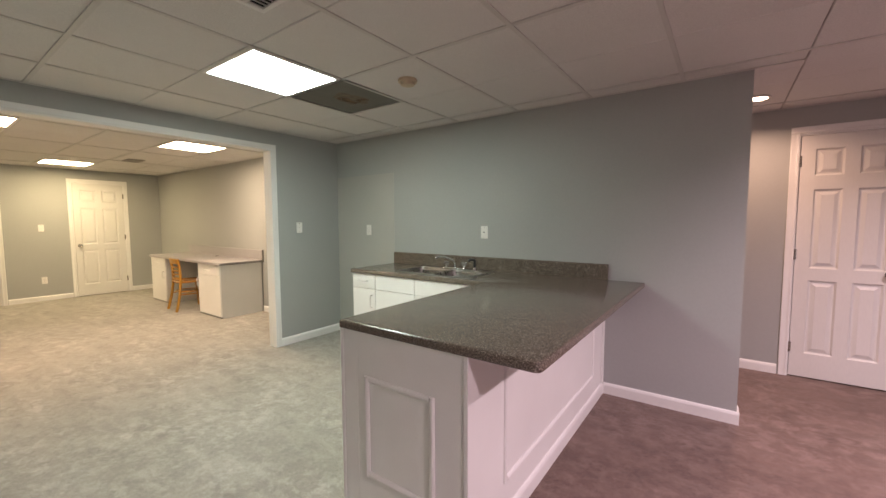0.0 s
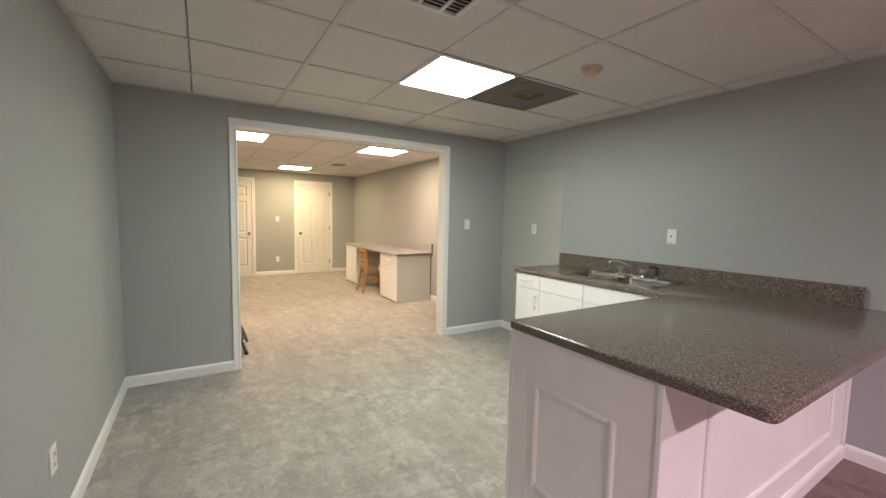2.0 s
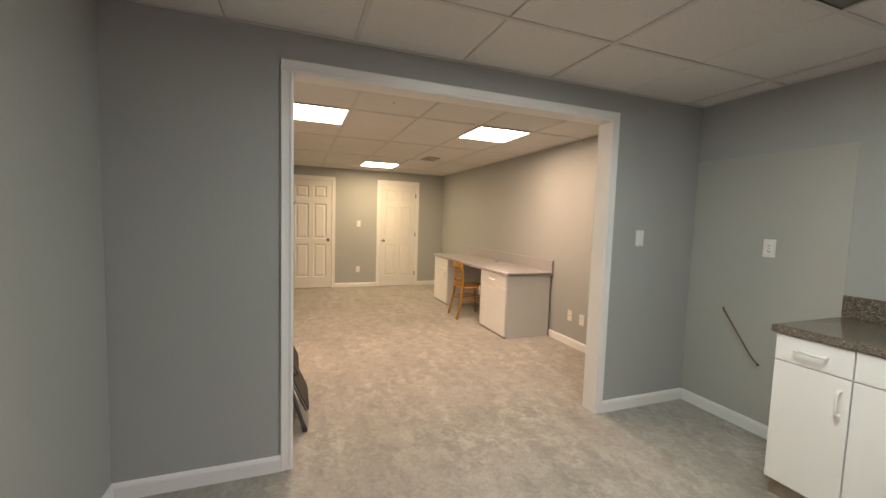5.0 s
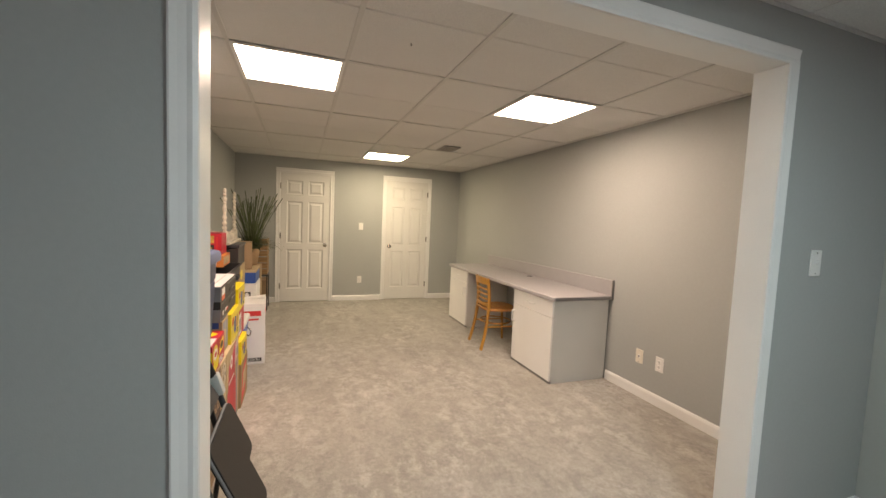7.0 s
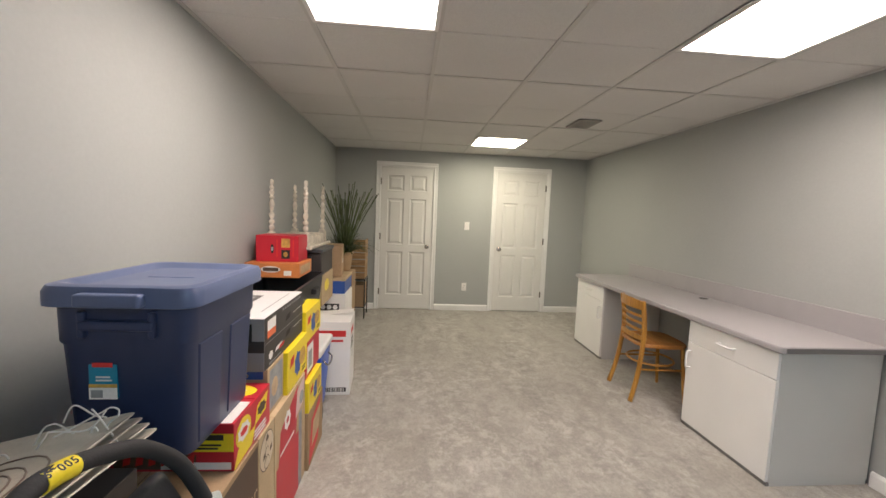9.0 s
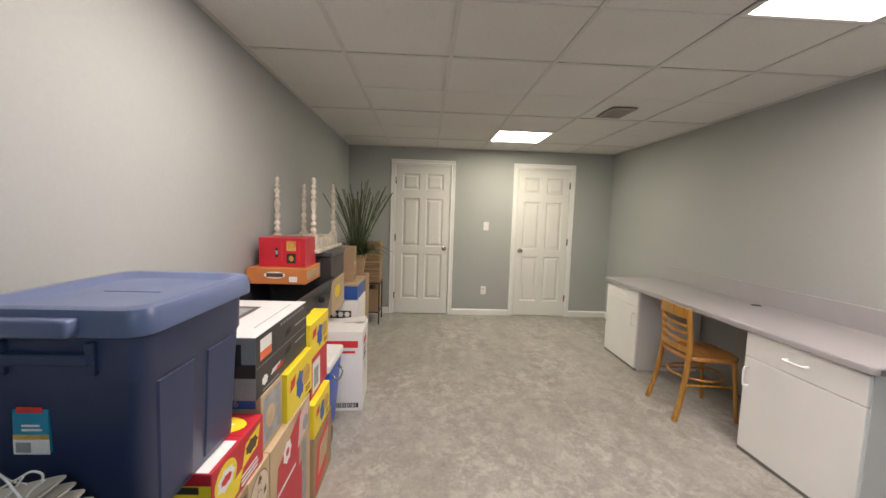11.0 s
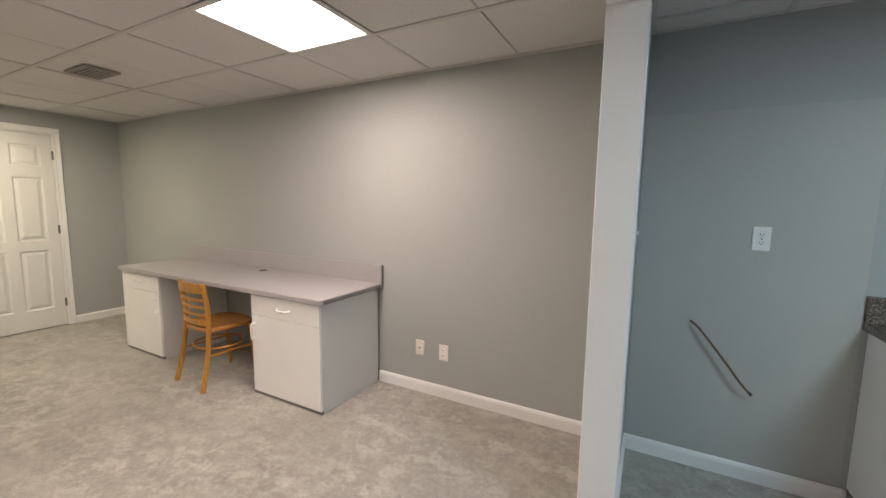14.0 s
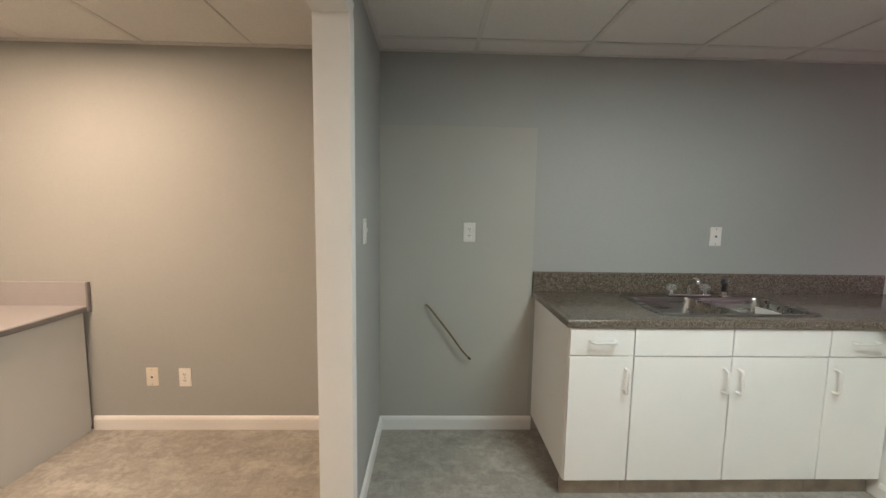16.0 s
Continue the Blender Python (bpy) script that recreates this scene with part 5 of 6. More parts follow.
# printer carton
t, s = carton("grey and black printer carton with a white top", -6.01, -5.475, -0.20, 0.175, 0.759, 0.968, CARD_GREY, name="printer_box")
print_on(t, s, "top", 0.0, 1.0, 0.0, 1.0, PALE_INK, "white_top", "white printed top", 0.001)
print_on(t, s, "top", 0.22, 0.93, 0.06, 0.60, DEVICE_INK, "top_picture", "picture of a grey printer", 0.0016)
print_on(t, s, "top", 0.28, 0.60, 0.12, 0.54, GREY_INK, "top_picture_panel", lift=0.0021)
print_on(t, s, "top", 0.10, 0.80, 0.86, 0.875, GREY_INK, "writing_bar", lift=0.0016)
print_on(t, s, "+y", 0.0, 1.0, 0.0, 1.0, CARD_CHAR, "charcoal_side", "charcoal printed side", 0.001)
print_on(t, s, "+y", 0.06, 0.24, 0.58, 0.72, ORANGE_INK, "sticker_low", lift=0.0016)
print_on(t, s, "+y", 0.06, 0.24, 0.72, 0.92, WHITE_INK, "sticker", "white and orange sticker", 0.0016)
for v in (0.27, 0.62):
    print_on(t, s, "+y", 0.48, 0.62, v, v + 0.14, INK, "hand_hole", "dark hand hole", 0.0017, shape="slant")
    print_on(t, s, "+y", 0.70, 0.95, v + 0.06, v + 0.075, WHITE_INK, "thin_line", lift=0.0016)
for k in range(9):
    print_on(t, s, "+y", 0.40 + 0.06 * k, 0.435 + 0.06 * k, 0.90, 0.95, GREY_INK, "small_icon", lift=0.0016)
print_on(t, s, "+y", 0.08, 0.18, 0.12, 0.30, WHITE_INK, "white_mark", lift=0.0016, shape="star")
print_on(t, s, "+y", 0.22, 0.40, 0.18, 0.28, WHITE_INK, "device_picture", lift=0.0016, shape="slant")
print_on(t, s, "+y", 0.30, 0.46, 0.16, 0.24, RED_INK, "red_mark", lift=0.002, shape="slant")
bars(t, s, "+y", 0.10, 0.42, 0.03, 0.09, 1, GREY_INK)
print_on(t, s, "+y", 0.0, 1.0, 0.49, 0.505, GREY_INK, "lid_edge", lift=0.0015)
print_on(t, s, "+x", 0.80, 0.88, 0.55, 0.90, INK, "vertical_logo_bar", "dark vertical maker's mark", 0.0012)
print_on(t, s, "+x", 0.50, 1.0, 0.36, 0.58, CARD_CHAR, "dark_patch", lift=0.001)

# ---- blue storage tote ----
def tote():
    x0, x1, y0, y1, z0, z1 = -5.42, -4.985, -0.168, 0.168, 0.714, 1.148
    cx, cy = (x0 + x1) / 2, (y0 + y1) / 2
    t = thing("storage_tote", (cx, cy, z0), "large blue plastic storage tote with a fitted lid", "storage bin")
    lx, ly, h = x1 - x0, y1 - y0, z1 - z0
    bm = bmesh.new()
    rings = []
    for z, k in ((0.0, 0.875), (0.006, 0.89), (0.72 * h, 0.965), (0.74 * h, 0.992), (0.90 * h, 0.998), (h, 1.0)):
        pts = rounded([(-lx / 2 * k, -ly / 2 * k), (lx / 2 * k, -ly / 2 * k), (lx / 2 * k, ly / 2 * k), (-lx / 2 * k, ly / 2 * k)], [0.045] * 4, 5)
        rings.append([bm.verts.new((p.x, p.y, z)) for p in pts])
    for a, b in zip(rings, rings[1:]):
        for k in range(len(a)):
            bm.faces.new((a[k], a[(k + 1) % len(a)], b[(k + 1) % len(a)], b[k]))
    bm.faces.new(list(reversed(rings[0])))
    part("body", bm, BLUE_BIN, t, "ribbed tapering body", local=True, smooth=True)
    # pressed-out ribs low on the sides
    for xa, xb in ((-0.40, -0.03), (0.07, 0.40)):
        bm = bmesh.new()
        lo_, hi_ = ly / 2 * 0.89, ly / 2 * 0.963

        def strip(i, off):
            return [bm.verts.new(p) for p in ((xa * lx * 0.92 + i, lo_ + off, 0.02), (xb * lx * 0.92 - i, lo_ + off, 0.02), (xb * lx - i, hi_ + off, 0.71 * h - i * 0.5), (xa * lx + i, hi_ + off, 0.71 * h - i * 0.5))]
        v, w = strip(0.0, -0.004), strip(0.010, 0.0035)
        bm.faces.new(w)
        for k in range(4):
            bm.faces.new((v[k], v[(k + 1) % 4], w[(k + 1) % 4], w[k]))
        bmesh.ops.recalc_face_normals(bm, faces=bm.faces[:])
        part("side_panel", bm, BLUE_BIN, t, local=True)
    # lid
    bm = bmesh.new()
    rings = []
    Lx, Ly = lx / 2 + 0.022, ly / 2 + 0.022
    for i, z in ((0.004, -0.030), (0.0, -0.028), (0.0, 0.008), (0.006, 0.022), (0.020, 0.027), (0.034, 0.024), (0.046, 0.012), (0.06, 0.010)):
        pts = rounded([(-Lx + i, -Ly + i), (Lx - i, -Ly + i), (Lx - i, Ly - i), (-Lx + i, Ly - i)], [0.055] * 4, 6)
        rings.append([bm.verts.new((p.x, p.y, h + z + 0.012)) for p in pts])
    for a, b in zip(rings, rings[1:]):
        for k in range(len(a)):
            bm.faces.new((a[k], a[(k + 1) % len(a)], b[(k + 1) % len(a)], b[k]))
    bm.faces.new(rings[-1])
    lid = part("lid", bm, BLUE_LID, t, "lighter blue snap-on lid with a raised rim", local=True, smooth=True)
    part("lid_mark", boxed(-0.005, 0.005, -0.065, 0.065, h + 0.0215, h + 0.0235, 0.001), BLUE_LID, lid, local=True)
    # end handles
    bm = bmesh.new()
    cuboid(bm, Lx - 0.004, Lx + 0.028, -0.075, 0.075, h - 0.012, h + 0.022, 0.007, 3)
    part("handle", bm, BLUE_LID, t, "moulded lid handle", local=True, smooth=True)
    part("handle_recess", boxed(lx / 2 * 0.97, lx / 2 + 0.016, -0.095, 0.085, h - 0.078, h - 0.052, 0.007, 2), BLUE_BIN, t, "moulded grip ledge", local=True)
    for y in (-0.088, 0.078):
        part("grip_post", boxed(lx / 2 * 0.97, lx / 2 + 0.011, y - 0.009, y + 0.009, h - 0.098, h - 0.030, 0.004, 2), BLUE_BIN, t, local=True)
    fx_ = lx / 2 * 0.948
    lab = part("label", boxed(fx_ - 0.004, fx_ + 0.003, -0.085, -0.018, h * 0.40, h * 0.605), TEAL_INK, t, "teal and white paper label", local=True)
    part("label_red", boxed(fx_ + 0.0032, fx_ + 0.004, -0.076, -0.027, h * 0.59, h * 0.618), RED_INK, lab, local=True)
    part("label_white", boxed(fx_ + 0.0032, fx_ + 0.004, -0.0855, -0.0175, h * 0.395, h * 0.465), WHITE_INK, lab, local=True)
    part("label_code", boxed(fx_ + 0.0042, fx_ + 0.005, -0.080, -0.052, h * 0.405, h * 0.452), GREY_INK, lab, local=True)
    part("label_tan", boxed(fx_ + 0.0032, fx_ + 0.004, -0.0855, -0.0175, h * 0.467, h * 0.487), GOLD_INK, lab, local=True)
    for k in range(2):
        part("writing_bar", boxed(fx_ + 0.0032, fx_ + 0.004, -0.068, -0.034 + 0.004 * k, h * (0.525 - 0.02 * k), h * (0.535 - 0.02 * k)), CARD_WHITE, lab, local=True)
    return t


tote()

# ---- folded step stool leaning in front of the pile ----
def step_stool():
    t = thing("step_stool", (-4.67, 0.33, 0), "folded black step stool with a padded top and hoop grip", "step stool")
    xr, xl = -4.915, -4.435
    def F(x, z, off=0.0):
        """A point of the leaning front frame at height z."""
        return (x, 0.445 - 0.31 * z + off, z)
    hoop = [F(xr, 0.60), F(xr + 0.012, 0.69), F(xr + 0.045, 0.79), F(xr + 0.12, 0.873), F(-4.72, 0.912), F(-4.64, 0.938), F(-4.56, 0.945), F(-4.492, 0.912), F(-4.452, 0.83), F(-4.437, 0.72), F(xl, 0.60)]
    part("hoop_grip", tube(bmesh.new(), hoop, 0.0175, 12, 5), FOAM, t, "black foam-covered hoop grip", smooth=True)
    for x, fx_ in ((xr, xr + 0.02), (xl, xl + 0.03)):
        leg = part("front_leg", tube(bmesh.new(), [F(x, 0.62), F(x, 0.3), F(fx_, 0.02)], 0.0125, 10, 3), GREY_TUBE, t, smooth=True)
        part("rubber_foot", cyl(bmesh.new(), F(fx_, 0.035), F(fx_, 0.0), 0.0165, seg=12), BLACK, leg, "black rubber foot")
        bl = part("back_leg", tube(bmesh.new(), [F(x, 0.58, -0.05), (x, 0.27, 0.3), (fx_, 0.24, 0.02)], 0.0115, 10, 3), GREY_TUBE, t, smooth=True)
        part("rubber_foot", cyl(bmesh.new(), (fx_, 0.241, 0.035), (fx_, 0.238, 0.0), 0.0155, seg=12), BLACK, bl, "black rubber foot")
        bm = boxed(-0.024, 0.024, -0.03, 0.024, -0.05, 0.05, 0.008, 2)
        bm.transform(Matrix.Translation(F(x, 0.622)) @ Matrix.Rotation(radians(17), 4, "X"))
        part("bracket", bm, BRACKET, t, "pale grey plastic bracket", smooth=True)
    def plate_on(name, z0, z1, off, thick, mat, label, wide=0.0):
        lz = z1 - z0
        bm = bmesh.new()
        pts = rounded([(-0.205 - wide, 0), (0.205 + wide, 0), (0.205 + wide, lz), (-0.205 - wide, lz)], [0.04] * 4, 4)
        a = [bm.verts.new((p.x, 0, p.y)) for p in pts]
        b = [bm.verts.new((p.x, thick, p.y)) for p in pts]
        bm.faces.new(a)
        bm.faces.new(list(reversed(b)))
        for k in range(len(a)):
            bm.faces.new((a[k], b[k], b[(k + 1) % len(a)], a[(k + 1) % len(a)]))
        bmesh.ops.recalc_face_normals(bm, faces=bm.faces[:])
        m = Matrix.Translation(F(-4.675, z0, off)) @ Matrix.Rotation(radians(24), 4, "X")
        bm.transform(m)
        p = part(name, bm, mat, t, label)
        rim = [m @ Vector((q.x, thick / 2, q.y)) for q in pts]
        part("edge", tube(bmesh.new(), rim + [rim[0]], 0.0055, 8), EDGE_GREY, p, "grey plastic edge", smooth=True)
        return p
    plate_on("tread", 0.33, 0.57, 0.045, 0.022, TREAD, "black ribbed step")
    plate_on("tread", 0.09, 0.33, 0.035, 0.022, TREAD, "black ribbed step")
    bm = boxed(-0.20, 0.20, 0.0, 0.045, 0.0, 0.23, 0.018, 3)
    bm.transform(Matrix.Translation(F(-4.675, 0.56, -0.03)) @ Matrix.Rotation(radians(30), 4, "X"))
    part("padded_top", bm, PAD, t, "charcoal padded top step", smooth=True)
    seg = [F(-4.643, 0.937), F(-4.62, 0.9415), F(-4.60, 0.9435), F(-4.583, 0.945)]
    tag = part("tag", tube(bmesh.new(), seg, 0.0186, 14, 4), CARD_YELLOW, t, "yellow sticker with black figures", smooth=True)
    for k in range(5):
        c = Vector(F(-4.637 + 0.0122 * k, 0.9385 + 0.0015 * k)) + Vector((0.15, 0.62, 0.77)).normalized() * 0.0187
        cu = bpy.data.curves.new("figure", "FONT")
        cu.body, cu.size, cu.align_x, cu.align_y, cu.offset = "50096"[k], 0.019, "CENTER", "CENTER", 0.0005
        ob = bpy.data.objects.new("figure_curve", cu)
        scene.collection.objects.link(ob)
        me = bpy.data.meshes.new_from_object(ob)
        bpy.data.objects.remove(ob)
        bm = bmesh.new()
        bm.from_mesh(me)
        bpy.data.meshes.remove(me)
        bm.transform(Matrix.Translation(c + Vector((0, 0.62, 0.77)).normalized() * 0.001) @ Matrix.Rotation(radians(-39), 4, "X") @ Matrix.Rotation(radians(180), 4, "Z"))
        part("figure", bm, INK, tag)
    return t


step_stool()

# box of crockery with a wire rack behind the stool
t, s = carton("dark carton carrying serving plates", -4.94, -4.40, -0.335, 0.06, 0, 0.735, CARD_CHAR)
dish = thing("serving_plates", (-4.69, -0.10, 0.765), "stack of cream rectangular serving plates with brown bands", "plates")
TILT = pose(-4.68, -0.085, 0.775, 13, 0, 0)
for k in range(4):
    bm = bmesh.new()
    rings = []
    for i, z in ((0.055, 0.0), (0.045, 0.004), (0.008, 0.017), (0.0, 0.020), (0.004, 0.022), (0.05, 0.008), (0.06, 0.006)):
        pts = rounded([(-0.275 + i, -0.195 + i), (0.275 - i, -0.195 + i), (0.275 - i, 0.195 - i), (-0.275 + i, 0.195 - i)], [0.03] * 4, 4)
        rings.append([bm.verts.new((p.x, p.y, z)) for p in pts])
    for a, b in zip(rings, rings[1:]):
        for q in range(len(a)):
            bm.faces.new((a[q], a[(q + 1) % len(a)], b[(q + 1) % len(a)], b[q]))
    bm.faces.new(list(reversed(rings[0])))
    bm.faces.new(rings[-1])
    bmesh.ops.recalc_face_normals(bm, faces=bm.faces[:])
    bm.transform(TILT @ pose(0.004 * k, -0.004 * k, 0.015 * k, 0, 0, 3 * k - 5))
    p = part("plate", bm, CHINA, dish, smooth=True)
    if k == 3:
        for rr in (0.085, 0.105, 0.135):
            ov = [TILT @ Vector((0.01 + rr * 1.3 * math.cos(a), -0.01 + rr * math.sin(a), 0.0525)) for a in [2 * math.pi * q / 26 for q in range(27)]]
            part("band", tube(bmesh.new(), ov, 0.0022, 6), CHINA_BAND, p, "brown painted band", smooth=True)
rack = thing("wire_rack", (-4.83, -0.04, 0.828), "folded white-coated wire dish rack on the plates", "dish rack")
loops = [
    [(-4.90, -0.144, 0.808), (-4.90, -0.116, 0.858), (-4.905, -0.104, 0.866), (-4.91, -0.09, 0.863), (-4.915, -0.05, 0.830)],
    [(-4.88, -0.125, 0.806), (-4.885, -0.098, 0.850), (-4.89, -0.09, 0.857), (-4.90, -0.02, 0.856), (-4.905, 0.018, 0.90)],
    [(-4.91, -0.080, 0.868), (-4.915, -0.068, 0.900), (-4.92, -0.055, 0.905), (-4.92, -0.020, 0.882), (-4.92, 0.008, 0.876)],
    [(-4.90, -0.095, 0.838), (-4.905, -0.05, 0.862), (-4.91, 0.004, 0.893), (-4.915, 0.022, 0.903), (-4.92, 0.036, 0.895), (-4.92, 0.034, 0.878)],
    [(-4.925, 0.034, 0.880), (-4.915, 0.015, 0.862), (-4.905, 0.008, 0.830)],
    [(-4.89, -0.002, 0.912), (-4.89, 0.012, 0.895), (-4.89, 0.052, 0.832)],
    [(-4.86, -0.183, 0.790), (-4.86, -0.180, 0.812), (-4.86, -0.165, 0.822), (-4.86, -0.155, 0.812), (-4.86, -0.152, 0.790)],
    [(-4.87, -0.078, 0.800), (-4.87, -0.070, 0.822), (-4.87, -0.058, 0.826), (-4.87, -0.052, 0.806)],
    [(-4.90, -0.020, 0.828), (-4.905, -0.012, 0.856), (-4.905, -0.004, 0.856), (-4.905, 0.004, 0.828)],
    [(-4.93, -0.150, 0.812), (-4.93, -0.05, 0.828), (-4.925, 0.055, 0.830), (-4.87, 0.050, 0.828), (-4.86, -0.06, 0.812), (-4.86, -0.17, 0.800)],
]
for l in loops:
    part("wire", tube(bmesh.new(), l, 0.0021, 7, 4), WIRE, rack, smooth=True)

# ---- black tub and what stands on it ----
tub = thing("black_tub", (-6.47, -0.115, 0.642), "open black plastic tub with clip handles and red contents", "tub")
bm = bmesh.new()
rings = []
for i, z in ((0.045, 0.0), (0.03, 0.02), (0.0, 0.285), (-0.012, 0.29), (-0.012, 0.303), (0.004, 0.303), (0.036, 0.03), (0.06, 0.022)):
    pts = rounded([(-0.40 + i, -0.215 + i), (0.40 - i, -0.215 + i), (0.40 - i, 0.215 - i), (-0.40 + i, 0.215 - i)], [0.04] * 4, 4)
    rings.append([bm.verts.new((p.x, p.y, z)) for p in pts])
for a, b in zip(rings, rings[1:]):
    for k in range(len(a)):
        bm.faces.new((a[k], a[(k + 1) % len(a)], b[(k + 1) % len(a)], b[k]))
bm.faces.new(list(reversed(rings[0])))
bm.faces.new(rings[-1])
part("shell", bm, BLACK, tub, local=True, smooth=True)
for x in (-0.12, 0.27):
    part("clip_handle", boxed(x - 0.06, x + 0.06, 0.205, 0.24, 0.20, 0.235, 0.008, 2), BLACK, tub, "black clip handle", local=True)
rec = thing("red_disc", (-6.46, -0.09, 0.70), "black disc with a dark red centre lying in the tub", "disc")
bm = lathe(bmesh.new(), [(0.001, 0.0), (0.15, 0.0), (0.15, 0.003), (0.001, 0.003)], (0, 0, 0), 32)
bm.transform(pose(-6.46, -0.09, 0.70, 8, 12, 0))
part("disc", bm, BLACK, rec)
bm = lathe(bmesh.new(), [(0.001, 0.0), (0.055, 0.0), (0.055, 0.001), (0.001, 0.001)], (0, 0, 0), 26)
bm.transform(pose(-6.46, -0.09, 0.7035, 8, 12, 0))
part("disc_label", bm, RED_INK, rec, "dark red round label")
filler = thing("black_case", (-6.60, -0.1, 0.664), "black fabric case lying in the tub", "case")
bm = boxed(-6.88, -6.26, -0.28, 0.06, 0.664, 0.694, 0.012, 2)
part("case_body", bm, PAD, filler, smooth=True)

t, s = carton("flat orange snack carton with printed panels", -6.86, -6.54, -0.33, 0.012, 0.947, 1.04, CARD_ORANGE, turn=0)
print_on(t, s, "+x", 0.30, 0.66, 0.35, 0.80, WHITE_INK, "name_field", shape="oval")
print_on(t, s, "+x", 0.34, 0.62, 0.45, 0.70, BROWN_INK, "writing_bar", lift=0.0013)
print_on(t, s, "+x", 0.72, 0.86, 0.15, 0.5, WHITE_INK, "white_tab", lift=0.0012)
print_on(t, s, "+y", 0.1, 0.9, 0.2, 0.8, TAN_INK, "side_print")
red, s = carton("glossy red tin-look gift box with gold emblems", -6.84, -6.61, -0.285, -0.012, 1.042, 1.215, CARD_RED, turn=0, name="red_gift_box")
for v in (0.12, 0.55):
    print_on(red, s, "+x", 0.60, 0.80, v, v + 0.34, GOLD_INK if v > 0.5 else INK, "emblem", shape="rect")
    print_on(red, s, "+x", 0.64, 0.76, v + 0.06, v + 0.28, GOLD_INK, "gold_emblem", lift=0.0014, shape="star")
print_on(red, s, "+x", 0.34, 0.43, 0.30, 0.68, INK, "dark_oval", shape="hex")
print_on(red, s, "+x", 0.36, 0.41, 0.42, 0.56, GREY_INK, "oval_core", lift=0.0014)
for u in (0.48, 0.86):
    print_on(red, s, "+x", u, u + 0.035, 0.2, 0.85, RED_INK, "writing_bar", lift=0.001)

# ---- cooler and white carton ----
CO = -0.07                                  # the cooler stands back from the toy boxes
co = thing("picnic_cooler", (-6.62, 0.03, 0), "bright blue wheeled cooler with a white lid", "cooler")
bm = bmesh.new()
rings = []
for i, z in ((0.035, 0.035), (0.03, 0.04), (0.0, 0.43), (0.0, 0.45)):
    pts = rounded([(-6.80 + i, CO - 0.12 + i), (-6.43 - i, CO - 0.12 + i), (-6.43 - i, CO + 0.245 - i), (-6.80 + i, CO + 0.245 - i)], [0.04] * 4, 4)
    rings.append([bm.verts.new((p.x, p.y, z)) for p in pts])
for a, b in zip(rings, rings[1:]):
    for k in range(len(a)):
        bm.faces.new((a[k], a[(k + 1) % len(a)], b[(k + 1) % len(a)], b[k]))
bm.faces.new(list(reversed(rings[0])))
bm.faces.new(rings[-1])
part("body", bm, COOLER_BLUE, co, smooth=True)
part("lid", boxed(-6.81, -6.42, CO - 0.13, CO + 0.255, 0.45, 0.505, 0.018, 3), COOLER_WHITE, co, "white hinged lid", smooth=True)
for y in (CO - 0.10, CO + 0.235):
    bm = lathe(bmesh.new(), [(0.02, -0.018), (0.058, -0.018), (0.064, -0.010), (0.064, 0.010), (0.058, 0.018), (0.02, 0.018)], (-6.46, y, 0.064), 22, Matrix.Rotation(radians(90), 4, "X"))
    part("wheel", bm, BLACK, co, "black rubber wheel", smooth=True)
part("side_handle", tube(bmesh.new(), [(-6.70, CO + 0.243, 0.40), (-6.70, CO + 0.27, 0.37), (-6.62, CO + 0.275, 0.355), (-6.54, CO + 0.27, 0.37), (-6.54, CO + 0.243, 0.40)], 0.006, 8, 3), NICKEL, co, "wire side handle", smooth=True)
part("foot", boxed(-6.79, -6.74, CO - 0.08, CO + 0.2, 0.0, 0.037), BLACK, co)

t, s = carton("tall white cardboard carton with red stripes, flaps ajar", -7.23, -6.875, -0.035, 0.29, 0, 0.565, CARD_WHITE, turn=3, name="white_carton")
print_on(t, s, "+x", 0.0, 0.90, 0.80, 0.885, RED_INK, "red_stripe")
print_on(t, s, "+y", 0.12, 0.62, 0.80, 0.885, RED_INK, "red_stripe")
print_on(t, s, "+x", 0.56, 0.84, 0.73, 0.76, RED_INK, "writing_bar")
bars(t, s, "+y", 0.12, 0.60, 0.60, 0.76, 5, INK)
print_on(t, s, "+y", 0.30, 0.52, 0.45, 0.57, WHITE_INK, "shipping_label", lift=0.0012)
bars(t, s, "+y", 0.32, 0.5, 0.46, 0.56, 3, GREY_INK)
print_on(t, s, "+x", 0.42, 0.92, 0.045, 0.105, INK, "bar_code", "black bar code")
for k in range(12):
    print_on(t, s, "+x", 0.44 + 0.038 * k, 0.44 + 0.038 * k + (0.012 if k % 3 else 0.02), 0.05, 0.1, WHITE_INK, "bar_gap", lift=0.0014)
for (a, b, rx, ry) in (((-0.17, 0.005), (-0.16, 0.16), 5, -3), ((0.0, 0.172), (-0.158, 0.155), -4, 7)):
    bm = boxed(a[0], a[1], b[0], b[1], 0, 0.003)
    bm.transform(pose(0, 0, s[2] + 0.012, rx, ry, 0))
    part("flap", bm, CARD_WHITE, t, "loosely folded white flap", local=True)

